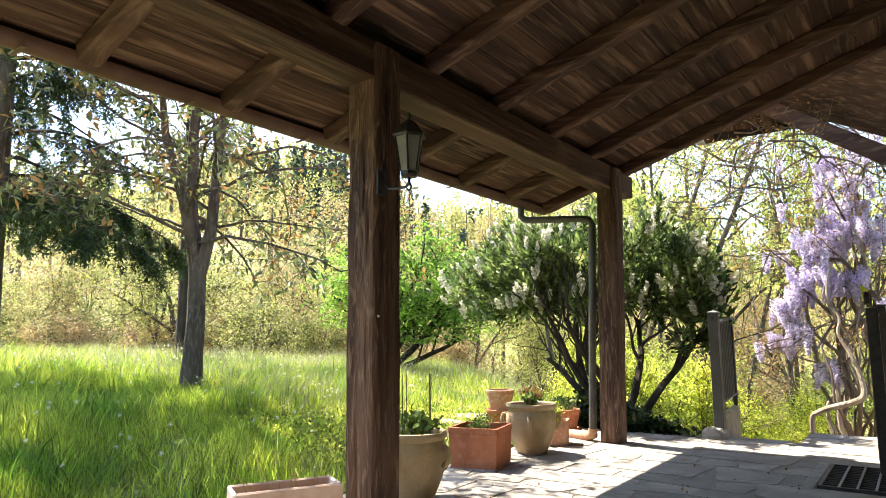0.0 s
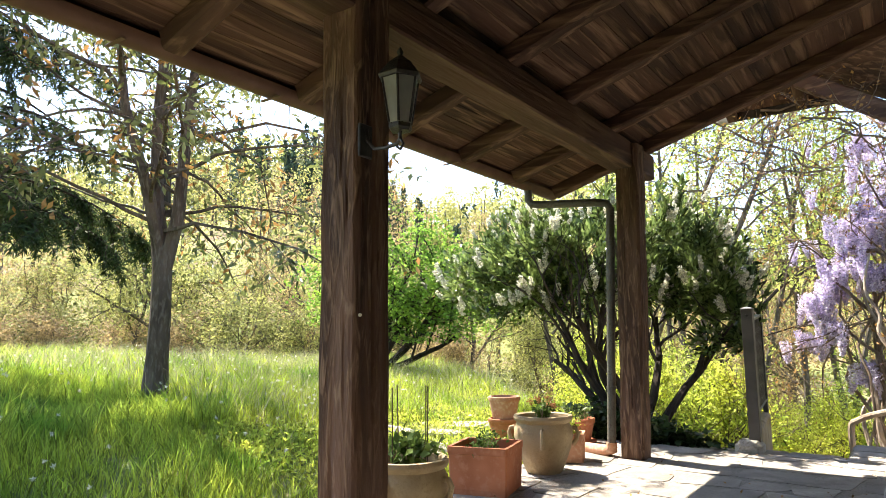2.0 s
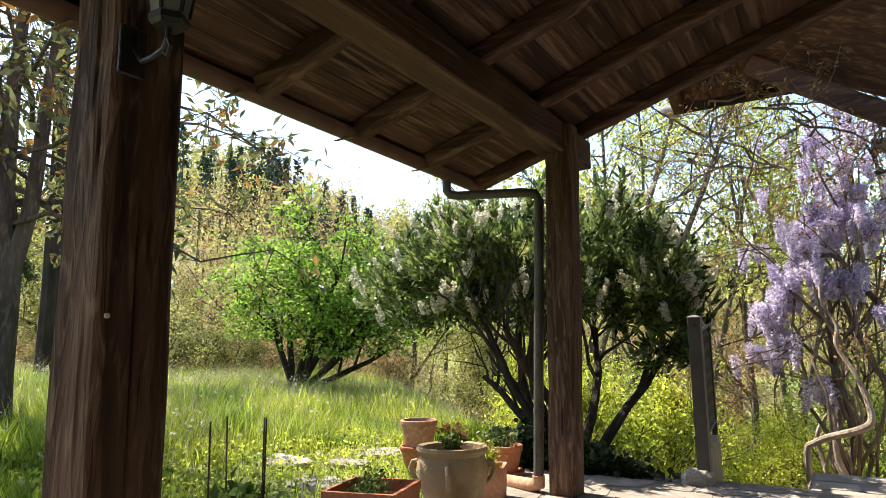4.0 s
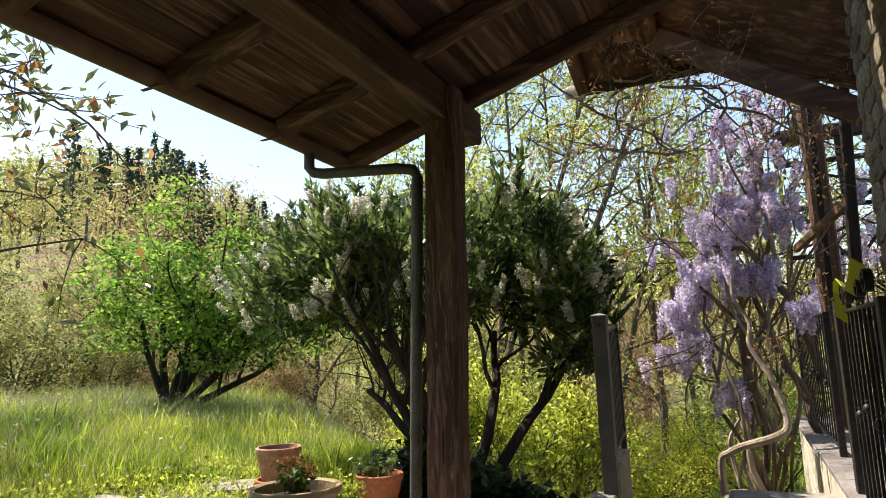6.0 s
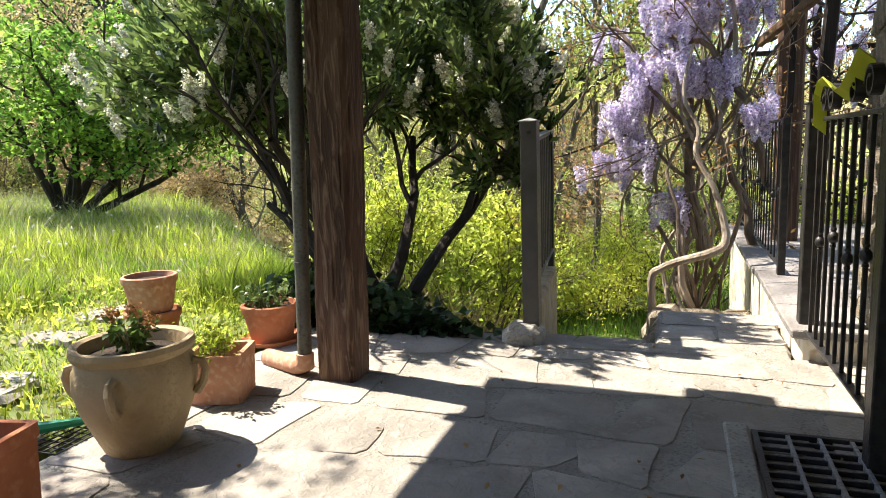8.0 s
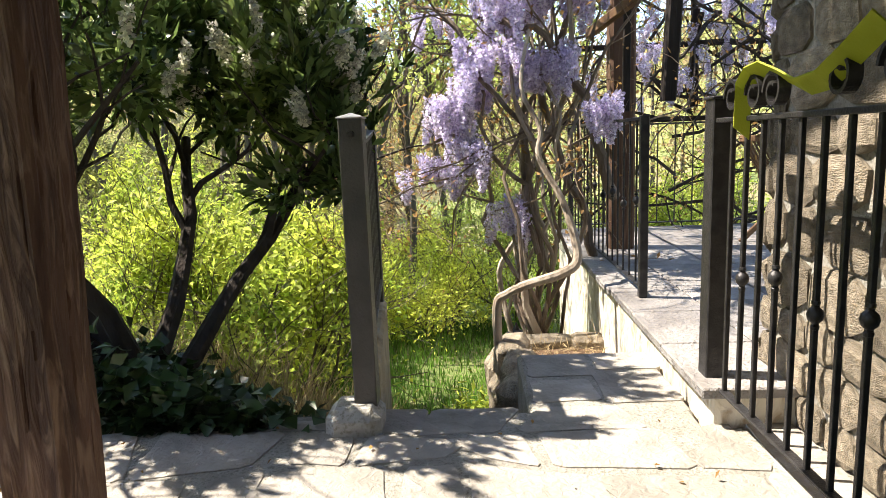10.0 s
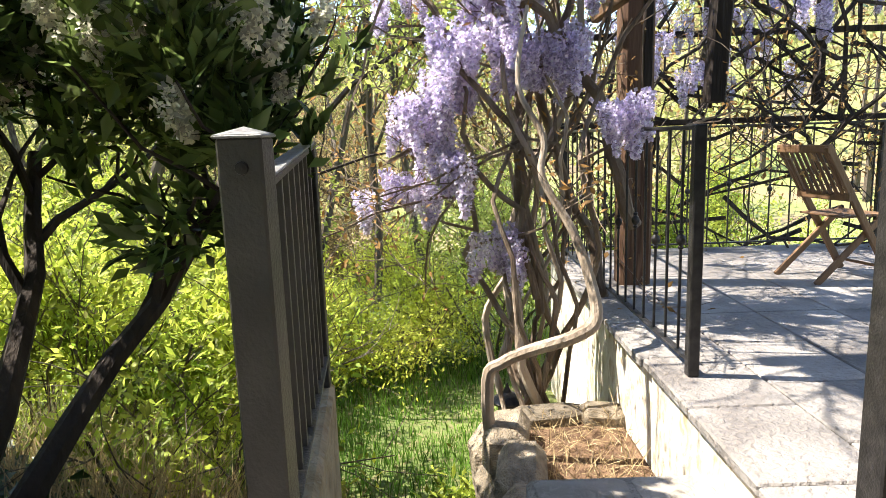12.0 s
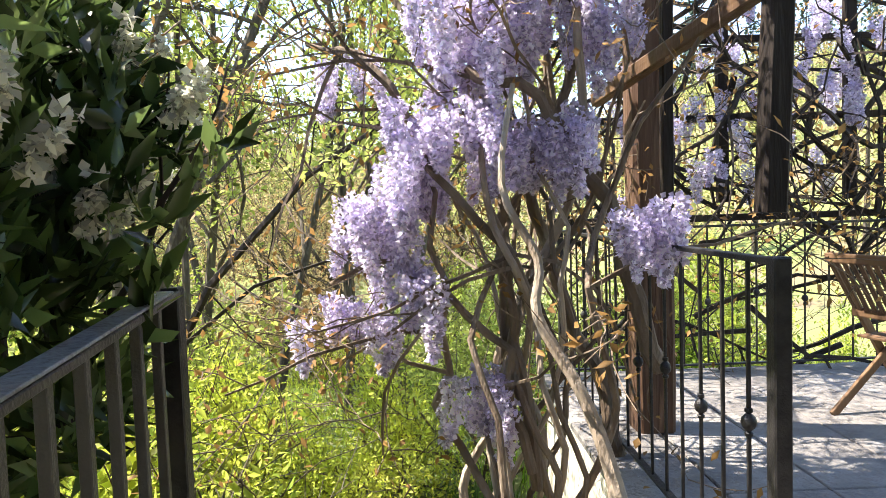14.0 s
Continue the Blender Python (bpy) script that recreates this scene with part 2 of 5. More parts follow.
class Shape:
    """Collects boxes, tubes and turned profiles into one mesh."""

    def __init__(self):
        self.v, self.f = [], []

    def add(self, verts, faces):
        k = len(self.v)
        self.v += [tuple(p) for p in verts]
        self.f += [tuple(i + k for i in face) for face in faces]
        return self

    def box(self, x0, x1, y0, y1, z0, z1, bevel=0.006, m=None):
        bm = bmesh.new()
        bmesh.ops.create_cube(bm, size=1)
        for p in bm.verts:
            p.co = Vector(((x0 + x1) / 2 + p.co.x * (x1 - x0), (y0 + y1) / 2 + p.co.y * (y1 - y0), (z0 + z1) / 2 + p.co.z * (z1 - z0)))
        if bevel:
            bmesh.ops.bevel(bm, geom=bm.edges[:], offset=bevel, segments=1, affect="EDGES")
        if m:
            bmesh.ops.transform(bm, matrix=m, verts=bm.verts)
        bm.verts.index_update()
        self.add([p.co[:] for p in bm.verts], [[p.index for p in f.verts] for f in bm.faces])
        bm.free()
        return self

    def tube(self, pts, radii, sides=8, cap=True):
        pts = [Vector(p) for p in pts]
        if isinstance(radii, (int, float)):
            radii = [radii] * len(pts)
        verts, faces = [], []
        side = None
        for i, p in enumerate(pts):
            d = (pts[min(i + 1, len(pts) - 1)] - pts[max(i - 1, 0)]).normalized()
            if side is None:
                side = d.orthogonal().normalized()
            side = (side - d * side.dot(d)).normalized()
            up = d.cross(side)
            for j in range(sides):
                a = math.tau * j / sides
                verts.append(p + (side * math.cos(a) + up * math.sin(a)) * radii[i])
        for i in range(len(pts) - 1):
            for j in range(sides):
                a, b = i * sides + j, i * sides + (j + 1) % sides
                faces.append((a, b, b + sides, a + sides))
        if cap:
            faces.append(tuple(range(sides))[::-1])
            faces.append(tuple(range((len(pts) - 1) * sides, len(pts) * sides)))
        return self.add(verts, faces)

    def lathe(self, profile, sides=28, wob=0.0, square=0.0):
        """profile: (radius, height) rows; square pulls the ring towards a square."""
        verts, faces = [], []
        for r, z in profile:
            for j in range(sides):
                a = math.tau * j / sides
                c, s = math.cos(a), math.sin(a)
                k = 1 + square * (1 / max(abs(c), abs(s)) - 1)
                q = r * k * (1 + wob * noise.noise((c * 2, s * 2, z * 6)))
                verts.append((q * c, q * s, z))
        for i in range(len(profile) - 1):
            for j in range(sides):
                a, b = i * sides + j, i * sides + (j + 1) % sides
                faces.append((a, b, b + sides, a + sides))
        faces.append(tuple(range(sides))[::-1])
        faces.append(tuple(range((len(profile) - 1) * sides, len(profile) * sides)))
        return self.add(verts, faces)

    def timber(self, p0, p1, w, h, rough=0.008, step=0.12, round_=0.1, seed=0.0, ring=24, checks=0.0):
        """A hewn timber from p0 to p1 with worn corners, an uneven face and, with checks, long drying cracks."""
        p0, p1 = Vector(p0), Vector(p1)
        d = (p1 - p0).normalized()
        up = Vector((0, 0, 1)) if abs(d.z) < 0.9 else Vector((0, 1, 0))
        side = d.cross(up).normalized()
        up = side.cross(d)
        n = max(2, int((p1 - p0).length / step))
        verts, faces = [], []
        for i in range(n + 1):
            c = p0 + (p1 - p0) * i / n
            for j in range(ring):
                a = math.tau * (j + 0.5) / ring
                x, y = math.cos(a), math.sin(a)
                k = min(1 / max(abs(x), abs(y)), (1.36 - 0.3 * round_))
                q = c + side * (x * k * w / 2) + up * (y * k * h / 2)
                dent = rough * (noise.noise(q * 2.2 + Vector((seed, 0, 0))) + 0.8 * noise.noise(Vector((x * 2, y * 2, i * step * 0.8 + seed))))
                if checks:
                    crack = abs(noise.noise(Vector((x * k * 2.6, y * k * 2.6, i * step * 0.5 + seed * 7))))
                    long_ = noise.noise(Vector((x * 3, y * 3, i * step * 0.7 - seed * 5)))
                    if long_ > -0.15:
                        dent -= checks * max(0.0, 1 - crack / 0.05)
                verts.append(q + (side * x + up * y) * dent)
        for i in range(n):
            for j in range(ring):
                a, b = i * ring + j, i * ring + (j + 1) % ring
                faces.append((a, b, b + ring, a + ring))
        faces.append(tuple(range(ring))[::-1])
        faces.append(tuple(range(n * ring, (n + 1) * ring)))
        return self.add(verts, faces)


def thing(name, label, category, at=(0, 0, 0), rz=0, group="", kind=""):
    """An empty that carries the parts of one thing."""
    ob = new(name)
    ob.matrix_world = pose(*at, 0, 0, rz)
    ob.empty_display_size = 0.1
    return tagged(ob, label, category, group, kind)


def part(name, shape, mat, parent=None, label="", smooth=False):
    """Links a shape or a mesh as one object under a thing or a part."""
    me = shape if isinstance(shape, bpy.types.Mesh) else mesh_of(name, shape.v, shape.f, mat, smooth)
    ob = new(name, me)
    ob.parent = parent
    if label:
        ob["label"] = label
    return ob


def solid(name, shape, mat, label, category, kind="", smooth=False, group=""):
    return tagged(part(name, shape, mat, None, "", smooth), label, category, group, kind)


def leaves(name, centres, length, width, mat, droop=0.2, up=0.5, spread=1.0, stem=None):
    """One mesh of folded leaves, four corners each, at the given places."""
    c = np.asarray(centres, dtype=np.float64).reshape(-1, 3)
    n = len(c)
    d = rng.normal(size=(n, 3)) * spread
    d[:, 2] -= droop
    if stem is not None:
        d += stem
    d /= np.linalg.norm(d, axis=1)[:, None] + 1e-9
    nor = rng.normal(size=(n, 3))
    nor[:, 2] += up * 2
    s = np.cross(d, nor)
    s /= np.linalg.norm(s, axis=1)[:, None] + 1e-9
    f = np.cross(s, d)
    ln = length * rng.uniform(0.6, 1.3, (n, 1))
    wd = width * rng.uniform(0.7, 1.25, (n, 1))
    v = np.empty((n, 4, 3))
    v[:, 0] = c
    v[:, 1] = c + d * ln * 0.45 + s * wd * 0.5 + f * wd * 0.18
    v[:, 2] = c + d * ln
    v[:, 3] = c + d * ln * 0.45 - s * wd * 0.5 + f * wd * 0.18
    k = np.arange(n)[:, None] * 4
    faces = np.concatenate([k + [[0, 1, 2]], k + [[0, 2, 3]]], axis=0)
    return mesh_of(name, v.reshape(-1, 3), faces, mat)


def grow(base, heading, length, radius, levels, kids=4, bend=0.25, spread=0.7, lift=0.1, steps=5, shrink=0.62, seed=1, out=None, tips=None, start=0.35):
    """Limbs that fork; gathers (points, radii) rows and the places along the outer twigs."""
    r = np.random.default_rng(seed)
    out, tips = ([], []) if out is None else (out, tips)
    p, d = Vector(base), Vector(heading).normalized()
    pts, rad = [p.copy()], [radius]
    for i in range(steps):
        d = (d + Vector(r.normal(size=3)) * bend * 0.5 + Vector((0, 0, lift * 0.3))).normalized()
        p = p + d * length / steps
        pts.append(p.copy())
        rad.append(radius * (1 - 0.55 * (i + 1) / steps))
    out.append((pts, rad))
    if levels <= 1:
        tips += pts[1:]
    if levels > 0:
        for k in range(kids):
            q = start + (1 - start) * (k + r.uniform(0.2, 1)) / kids
            i = min(int(q * steps), steps - 1)
            a = pts[i].lerp(pts[i + 1], q * steps - i)
            side = Vector(r.normal(size=3))
            side = (side - d * side.dot(d)).normalized()
            h = (d * (1 - spread * 0.5) + side * spread + Vector((0, 0, lift))).normalized()
            grow(a, h, length * shrink * r.uniform(0.75, 1.2), max(rad[i] * 0.55, 0.004), levels - 1, kids, max(bend * 1.2, 0.3), spread, lift, max(3, steps - 1), shrink, int(r.integers(1 << 30)), out, tips, 0.25)
    return out, tips


def flowing(pts, radii, cuts=4):
    """A soft curve through the points, with its radii."""
    p = [Vector(q) for q in pts]
    line, wide = [], []
    for i in range(len(p) - 1):
        a, b, c, d = p[max(i - 1, 0)], p[i], p[i + 1], p[min(i + 2, len(p) - 1)]
        for k in range(cuts):
            t = k / cuts
            line.append(0.5 * (2 * b + (c - a) * t + (2 * a - 5 * b + 4 * c - d) * t * t + (3 * b - 3 * c + d - a) * t ** 3))
            wide.append(radii[i] + (radii[i + 1] - radii[i]) * t)
    return line + [p[-1]], wide + [radii[-1]]


def limbs(rows, sides=6, least=0.0):
    s = Shape()
    for pts, rad in rows:
        if rad[0] >= least:
            s.tube(pts, rad, sides if rad[0] > 0.03 else 4, cap=False)
    return s


def around(tips, count, spread, flat=1.0):
    """Places scattered about the given twig points."""
    t = np.array([tuple(p) for p in tips])
    p = t[rng.integers(len(t), size=count)] + rng.normal(size=(count, 3)) * spread * np.array([1, 1, flat])
    return p


# ---- the ground ----
def smooth(a, b, x):
    t = np.clip((x - a) / (b - a), 0, 1)
    return t * t * (3 - 2 * t)


def land(x, y):
    """The height of the ground: a lawn beside the porch, a bank below its end, wooded hills round about."""
    x, y = np.asarray(x, float), np.asarray(y, float)
    r = np.hypot(x, y)
    rise = 0.86 * (1 - np.exp(-np.clip(-x - 0.9, 0, 30) / 4.2)) * (1 - 0.5 * smooth(1.5, 3.5, y) * (1 - smooth(2.5, 5, -x)))
    lawn = -0.07 + rise * (1 - 0.42 * smooth(3, 8.5, y)) + 0.04 * np.sin(x * 0.6 + 1) * np.sin(y * 0.5)
    low = -1.25 - 0.05 * np.clip(y - 9, 0, 40)
    w = smooth(0.0, 3.0, (y - 4.55) + 0.9 * (x + 0.6))
    w = w * smooth(2.0, 4.5, y)
    hill = 0.285 * np.clip(r - 26, 0, 110) * (0.95 + 0.12 * np.sin(np.arctan2(x, y) * 5 + 0.6) + 0.06 * np.sin(np.arctan2(x, y) * 13))
    hill = hill * (1 - 0.6 * smooth(-0.38, 0.05, np.arctan2(x, y)) * (1 - smooth(0.18, 0.45, np.arctan2(x, y))))
    hill = hill * (1 - 0.3 * smooth(0.85, 1.15, -np.arctan2(x, y)))
    return lawn * (1 - w) + low * w + hill * smooth(24, 50, r)


def slope_cover():
    """Meadow soil round the house that gives way to tan leaf litter with green patches on the slopes."""
    m = GROUND.copy()
    m.name = "ground_cover"
    n, l = m.node_tree.nodes, m.node_tree.links
    b = n["Principled BSDF"]
    old = b.inputs["Base Color"].links[0].from_socket
    tc, ln, mr = n.new("ShaderNodeTexCoord"), n.new("ShaderNodeVectorMath"), n.new("ShaderNodeMapRange")
    ln.operation = "LENGTH"
    mr.inputs["From Min"].default_value, mr.inputs["From Max"].default_value = 15.0, 22.0
    l.new(tc.outputs["Object"], ln.inputs[0])
    l.new(ln.outputs["Value"], mr.inputs["Value"])
    ns, ramp, mx = n.new("ShaderNodeTexNoise"), n.new("ShaderNodeValToRGB"), n.new("ShaderNodeMix")
    ns.inputs["Scale"].default_value, ns.inputs["Detail"].default_value = 0.22, 8
    l.new(tc.outputs["Object"], ns.inputs["Vector"])
    e = ramp.color_ramp.elements
    e[0].position, e[1].position = 0.36, 0.56
    e[0].color, e[1].color = (0.24, 0.18, 0.105, 1), (0.20, 0.24, 0.075, 1)
    l.new(ns.outputs["Fac"], ramp.inputs["Fac"])
    mx.data_type = "RGBA"
    l.new(mr.outputs["Result"], mx.inputs["Factor"])
    l.new(old, mx.inputs["A"])
    l.new(ramp.outputs["Color"], mx.inputs["B"])
    l.new(mx.outputs["Result"], b.inputs["Base Color"])
    return m


COVER = slope_cover()


def ground_sheet():
    rad = np.concatenate([np.linspace(0.0, 14, 71), np.geomspace(14.6, 900, 60)])
    ang = np.linspace(0, math.tau, 181)[:-1]
    R, A = np.meshgrid(rad, ang, indexing="ij")
    x, y = R * np.sin(A) - 0.5, R * np.cos(A) + 2
    z = land(x, y)
    inside = (x > -0.85) & (x < 6) & (y < 4.4)
    z = np.where(inside, np.minimum(z, -0.25), z)
    v = np.stack([x, y, z], -1).reshape(-1, 3)
    n, m = len(rad), len(ang)
    i, j = np.meshgrid(np.arange(n - 1), np.arange(m), indexing="ij")
    a, b = i * m + j, i * m + (j + 1) % m
    f = np.stack([a, b, b + m, a + m], -1).reshape(-1, 4)
    return solid("ground", mesh_of("ground", v, f[:, ::-1], COVER, True), COVER, "meadow ground falling away to wooded hills", "ground", "structure")


ground_sheet()

# ---- porch: posts, beam, rafters, boards ----
EAVE_X, SLOPE, VERGE_Y, BACK_Y, HOUSE_X = -0.92, 0.32, 4.02, -6.0, 4.3


def under(x):
    """Height of the underside of the rafters."""
    return 2.985 + SLOPE * (x - 0.2)


for x, top, y, w in ((0.06, 0.06, -0.30, 0.25), (0.045, 0.12, 3.56, 0.225), (0.06, 0.06, -4.2, 0.25)):
    s = Shape().timber((x, y, 0.0), (top, y, 2.97), w, w, 0.009, 0.045, 0.25, y, 88, 0.013)
    solid("wooden_post", s, POST, "dark-stained rough-hewn timber post carrying the porch beam", "post", smooth=True, group="porch posts")

roof = thing("porch_roof", "dark timber porch roof with rafters and weathered boards", "roof")
part("beam", Shape().timber((0.03, BACK_Y, 2.862), (0.055, 4.13, 2.862), 0.245, 0.255, 0.006, 0.10, 0.06, 5, 64, 0.008), WOOD_Y, roof, "long dark beam over the posts", True)
slope_len = math.hypot(1, SLOPE)
for k in range(-6, 5):
    y = 0.2 + 0.94 * k if k < 4 else 3.93
    s = Shape().timber((EAVE_X + 0.06, y, under(EAVE_X + 0.06) + 0.062), (HOUSE_X, y, under(HOUSE_X) + 0.062), 0.13, 0.125, 0.005, 0.16, 0.1, k)
    part("rafter", s, WOOD_X, roof, "", True)
n_board = int((HOUSE_X + 0.1 - EAVE_X) * slope_len / 0.15)
for k in range(n_board):
    x0 = EAVE_X - 0.10 + k * 0.15 / slope_len
    x1 = x0 + 0.145 / slope_len
    z0, z1 = under(x0) + 0.124, under(x1) + 0.124
    t = 0.022
    y0, y1 = BACK_Y + rng.uniform(-0.05, 0), VERGE_Y + rng.uniform(-0.02, 0.02)
    s = Shape().add([(x0, y0, z0), (x1, y0, z1), (x1, y1, z1), (x0, y1, z0), (x0, y0, z0 + t), (x1, y0, z1 + t), (x1, y1, z1 + t), (x0, y1, z0 + t)],
                    [(0, 1, 2, 3), (7, 6, 5, 4), (0, 4, 5, 1), (1, 5, 6, 2), (2, 6, 7, 3), (3, 7, 4, 0)])
    part("board", s, BOARD, roof)


def tile_sheet(x0, x1, y0, y1, zf, pitch=0.2):
    """Rows of half-round clay tiles as one ribbed sheet with a thickness."""
    ys = np.arange(y0, y1, pitch / 6)
    xs = np.linspace(x0, x1, 14)
    X, Y = np.meshgrid(xs, ys, indexing="ij")
    Z = zf(X) + 0.05 * np.abs(np.sin(Y / pitch * math.pi)) + 0.01
    v = np.concatenate([np.stack([X, Y, Z], -1).reshape(-1, 3), np.stack([X, Y, zf(X)], -1).reshape(-1, 3)])
    n, m = X.shape
    i, j = np.meshgrid(np.arange(n - 1), np.arange(m - 1), indexing="ij")
    a = (i * m + j).ravel()
    q = np.stack([a, a + m, a + m + 1, a + 1], -1)
    return v, np.concatenate([q, q[:, ::-1] + n * m])


v, f = tile_sheet(EAVE_X - 0.08, HOUSE_X, BACK_Y, VERGE_Y + 0.04, lambda x: under(x) + 0.155)
part("tiles", mesh_of("tiles", v, f, TILE, True), TILE, roof, "clay tiles")

gutter = thing("gutter", "brown half-round metal gutter along the porch eaves", "gutter")
gz, gx = under(EAVE_X) + 0.095, EAVE_X - 0.03
s = Shape()
rows = []
for y in np.linspace(BACK_Y, VERGE_Y + 0.02, 40):
    rows.append([(gx + 0.075 * math.cos(a), y, gz - 0.075 * math.sin(a)) for a in np.linspace(0, math.pi, 9)] + [(gx + 0.069 * math.cos(a), y, gz - 0.069 * math.sin(a)) for a in np.linspace(math.pi, 0, 9)])
vv = [p for row in rows for p in row]
ff = [(i * 18 + j, i * 18 + (j + 1) % 18, (i + 1) * 18 + (j + 1) % 18, (i + 1) * 18 + j) for i in range(len(rows) - 1) for j in range(18)]
ff += [tuple(range(18))[::-1], tuple(range((len(rows) - 1) * 18, len(rows) * 18))]
part("trough", Shape().add(vv, ff), GUTTER, gutter, "", True)
for y in np.arange(-5, 4, 1.0):
    part("bracket", Shape().box(gx - 0.08, gx + 0.09, y - 0.012, y + 0.012, gz - 0.082, gz - 0.074, 0.002), GUTTER, gutter)

down = thing("downpipe", "dark round downpipe beside the end post with a clay shoe", "pipe")
PX, PY = -0.165, 3.50
run = [(gx, 3.45, gz - 0.05), (gx, 3.45, gz - 0.17), (gx + 0.03, 3.46, gz - 0.21), (gx + 0.1, 3.48, gz - 0.225), (PX - 0.06, PY - 0.02, gz - 0.28), (PX + 0.055, PY, gz - 0.30), (PX + 0.085, PY, gz - 0.36), (PX + 0.04, PY, 1.2), (PX, PY, 0.12)]
part("pipe", Shape().tube(run, 0.040, 14), PIPE, down, "", True)
for z in (0.62, 2.05):
    part("clamp", Shape().tube([(PX + 0.035 * z, PY, z), (PX + 0.035 * z, PY, z + 0.03)], 0.047, 14), PIPE, down)
part("shoe", Shape().tube([(PX, PY, 0.13), (PX, PY, 0.07), (PX - 0.06, PY + 0.02, 0.045), (PX - 0.35, PY + 0.15, 0.035)], [0.05, 0.055, 0.055, 0.05], 14), TERRA_PALE, down, "pinkish clay pipe shoe", True)


# ---- roof of the house end, beyond the porch ----
roof2 = thing("gable_roof", "boarded eaves of the house end with gutter and brace", "roof")
EY, EZ, RX = 6.55, 3.93, 0.45


def under2(y):
    return EZ + 0.36 * (EY - y)


for k in range(14):
    y0 = EY - k * 0.16
    y1 = y0 - 0.155
    x1 = 3.6
    z0, z1 = under2(y0) + 0.12, under2(y1) + 0.12
    s = Shape().add([(RX, y0, z0), (x1, y0, z0), (x1, y1, z1), (RX, y1, z1), (RX, y0, z0 + 0.02), (x1, y0, z0 + 0.02), (x1, y1, z1 + 0.02), (RX, y1, z1 + 0.02)],
                    [(3, 2, 1, 0), (4, 5, 6, 7), (0, 1, 5, 4), (1, 2, 6, 5), (2, 3, 7, 6), (3, 0, 4, 7)])
    part("board", s, BOARD, roof2)
for x in (RX + 0.08, 1.35, 2.2, 3.1):
    part("rafter", Shape().timber((x, EY - 0.03, under2(EY) + 0.05), (x, 4.3, under2(4.3) + 0.05), 0.12, 0.14, 0.005, 0.16, 0.1, x), WOOD_Y, roof2, "", True)
part("brace", Shape().timber((1.4, 5.95, 4.12), (2.95, 5.6, 2.95), 0.17, 0.2, 0.006, 0.15, 0.1, 9), WOOD_X, roof2, "dark diagonal brace", True)
for k in range(10):
    t0, t1 = k / 10, (k + 0.97) / 10
    edge = lambda t, x: (x, 6.1 - 1.7 * t - (0.1 * (1 - t) if x > 2 else 0), (4.2 + 0.6 * t) if x < 2 else (2.95 + 0.65 * t))
    q = [edge(t0, 1.4), edge(t0, 3.6), edge(t1, 3.6), edge(t1, 1.4)]
    s = Shape().add(q + [(x, y, z + 0.03) for x, y, z in q], [(3, 2, 1, 0), (4, 5, 6, 7), (0, 1, 5, 4), (1, 2, 6, 5), (2, 3, 7, 6), (3, 0, 4, 7)])
    part("side_board", s, WOOD_X, roof2)
part("trough", Shape().tube([(RX + 0.08, EY + 0.07, EZ + 0.1), (3.6, EY + 0.07, EZ + 0.1)], 0.075, 12), WOOD_DARK, roof2, "", True)
part("gutter_end", Shape().tube([(RX - 0.12, EY + 0.07, EZ + 0.13), (RX - 0.1, EY + 0.07, EZ + 0.10), (RX + 0.08, EY + 0.07, EZ + 0.06)], [0.06, 0.08, 0.078], 14), ZINC, roof2, "pale zinc gutter end", True)

# ---- house ----
s = Shape().box(HOUSE_X, HOUSE_X + 0.4, BACK_Y - 0.4, 3.4, -0.3, 4.9, 0.01)
solid("wall_house", s, PLASTER, "pale plastered house wall under the porch", "wall", "structure")
s = Shape().box(-1.2, HOUSE_X, BACK_Y - 0.4, BACK_Y, -0.3, 4.2, 0.01)
solid("wall_back", s, PLASTER, "pale plastered wall at the back of the porch", "wall", "structure")
pier = solid("wall_stone", Shape().box(2.80, HOUSE_X + 0.4, 3.4, 4.72, -0.3, 4.5, 0.01), JOINT, "rubble stone end wall of the house", "wall", "structure")


def pebble(seed, sx, sy, sz):
    bm = bmesh.new()
    bmesh.ops.create_cube(bm, size=1)
    bmesh.ops.bevel(bm, geom=bm.edges[:], offset=0.22, segments=1, affect="EDGES")
    for p in bm.verts:
        k = 1 + 0.22 * noise.noise(p.co * 2.1 + Vector((seed * 3.7, 0, 0)))
        p.co = Vector((p.co.x * sx, p.co.y * sy, p.co.z * sz)) * k
    me = bpy.data.meshes.new("stone")
    bm.to_mesh(me)
    bm.free()
    return me


rubble = [pebble(i, 1, 1, 1) for i in range(10)]
for me in rubble:
    me.materials.append(RUBBLE)


def rubble_face(parent, u0, u1, z0, z1, place, course=0.19, deep=0.05):
    """Courses of uneven stones on a wall face; place(u, z) gives the pose."""
    z = z0
    while z < z1:
        h = course * rng.uniform(0.75, 1.3)
        u = u0 - rng.uniform(0, 0.15)
        while u < u1:
            w = rng.uniform(0.16, 0.42)
            a, b = max(u, u0 - 0.03), min(u + w, u1 + 0.03)
            if b - a > 0.06:
                ob = new("stone", rubble[int(rng.integers(10))])
                ob.parent = parent
                ob.matrix_basis = place((a + b) / 2, z + h / 2) @ Matrix.Diagonal(((b - a) * 0.97, deep * rng.uniform(0.8, 1.5), h * 0.95, 1)) @ pose(0, 0, 0, 0, rng.uniform(-4, 4), 0)
            u += w
        z += h


rubble_face(pier, 3.45, 4.72, 0.0, 3.6, lambda u, z: pose(2.80, u, z, 0, 0, 90))
rubble_face(pier, 2.80, 4.3, 0.1, 3.2, lambda u, z: pose(u, 4.72, z))

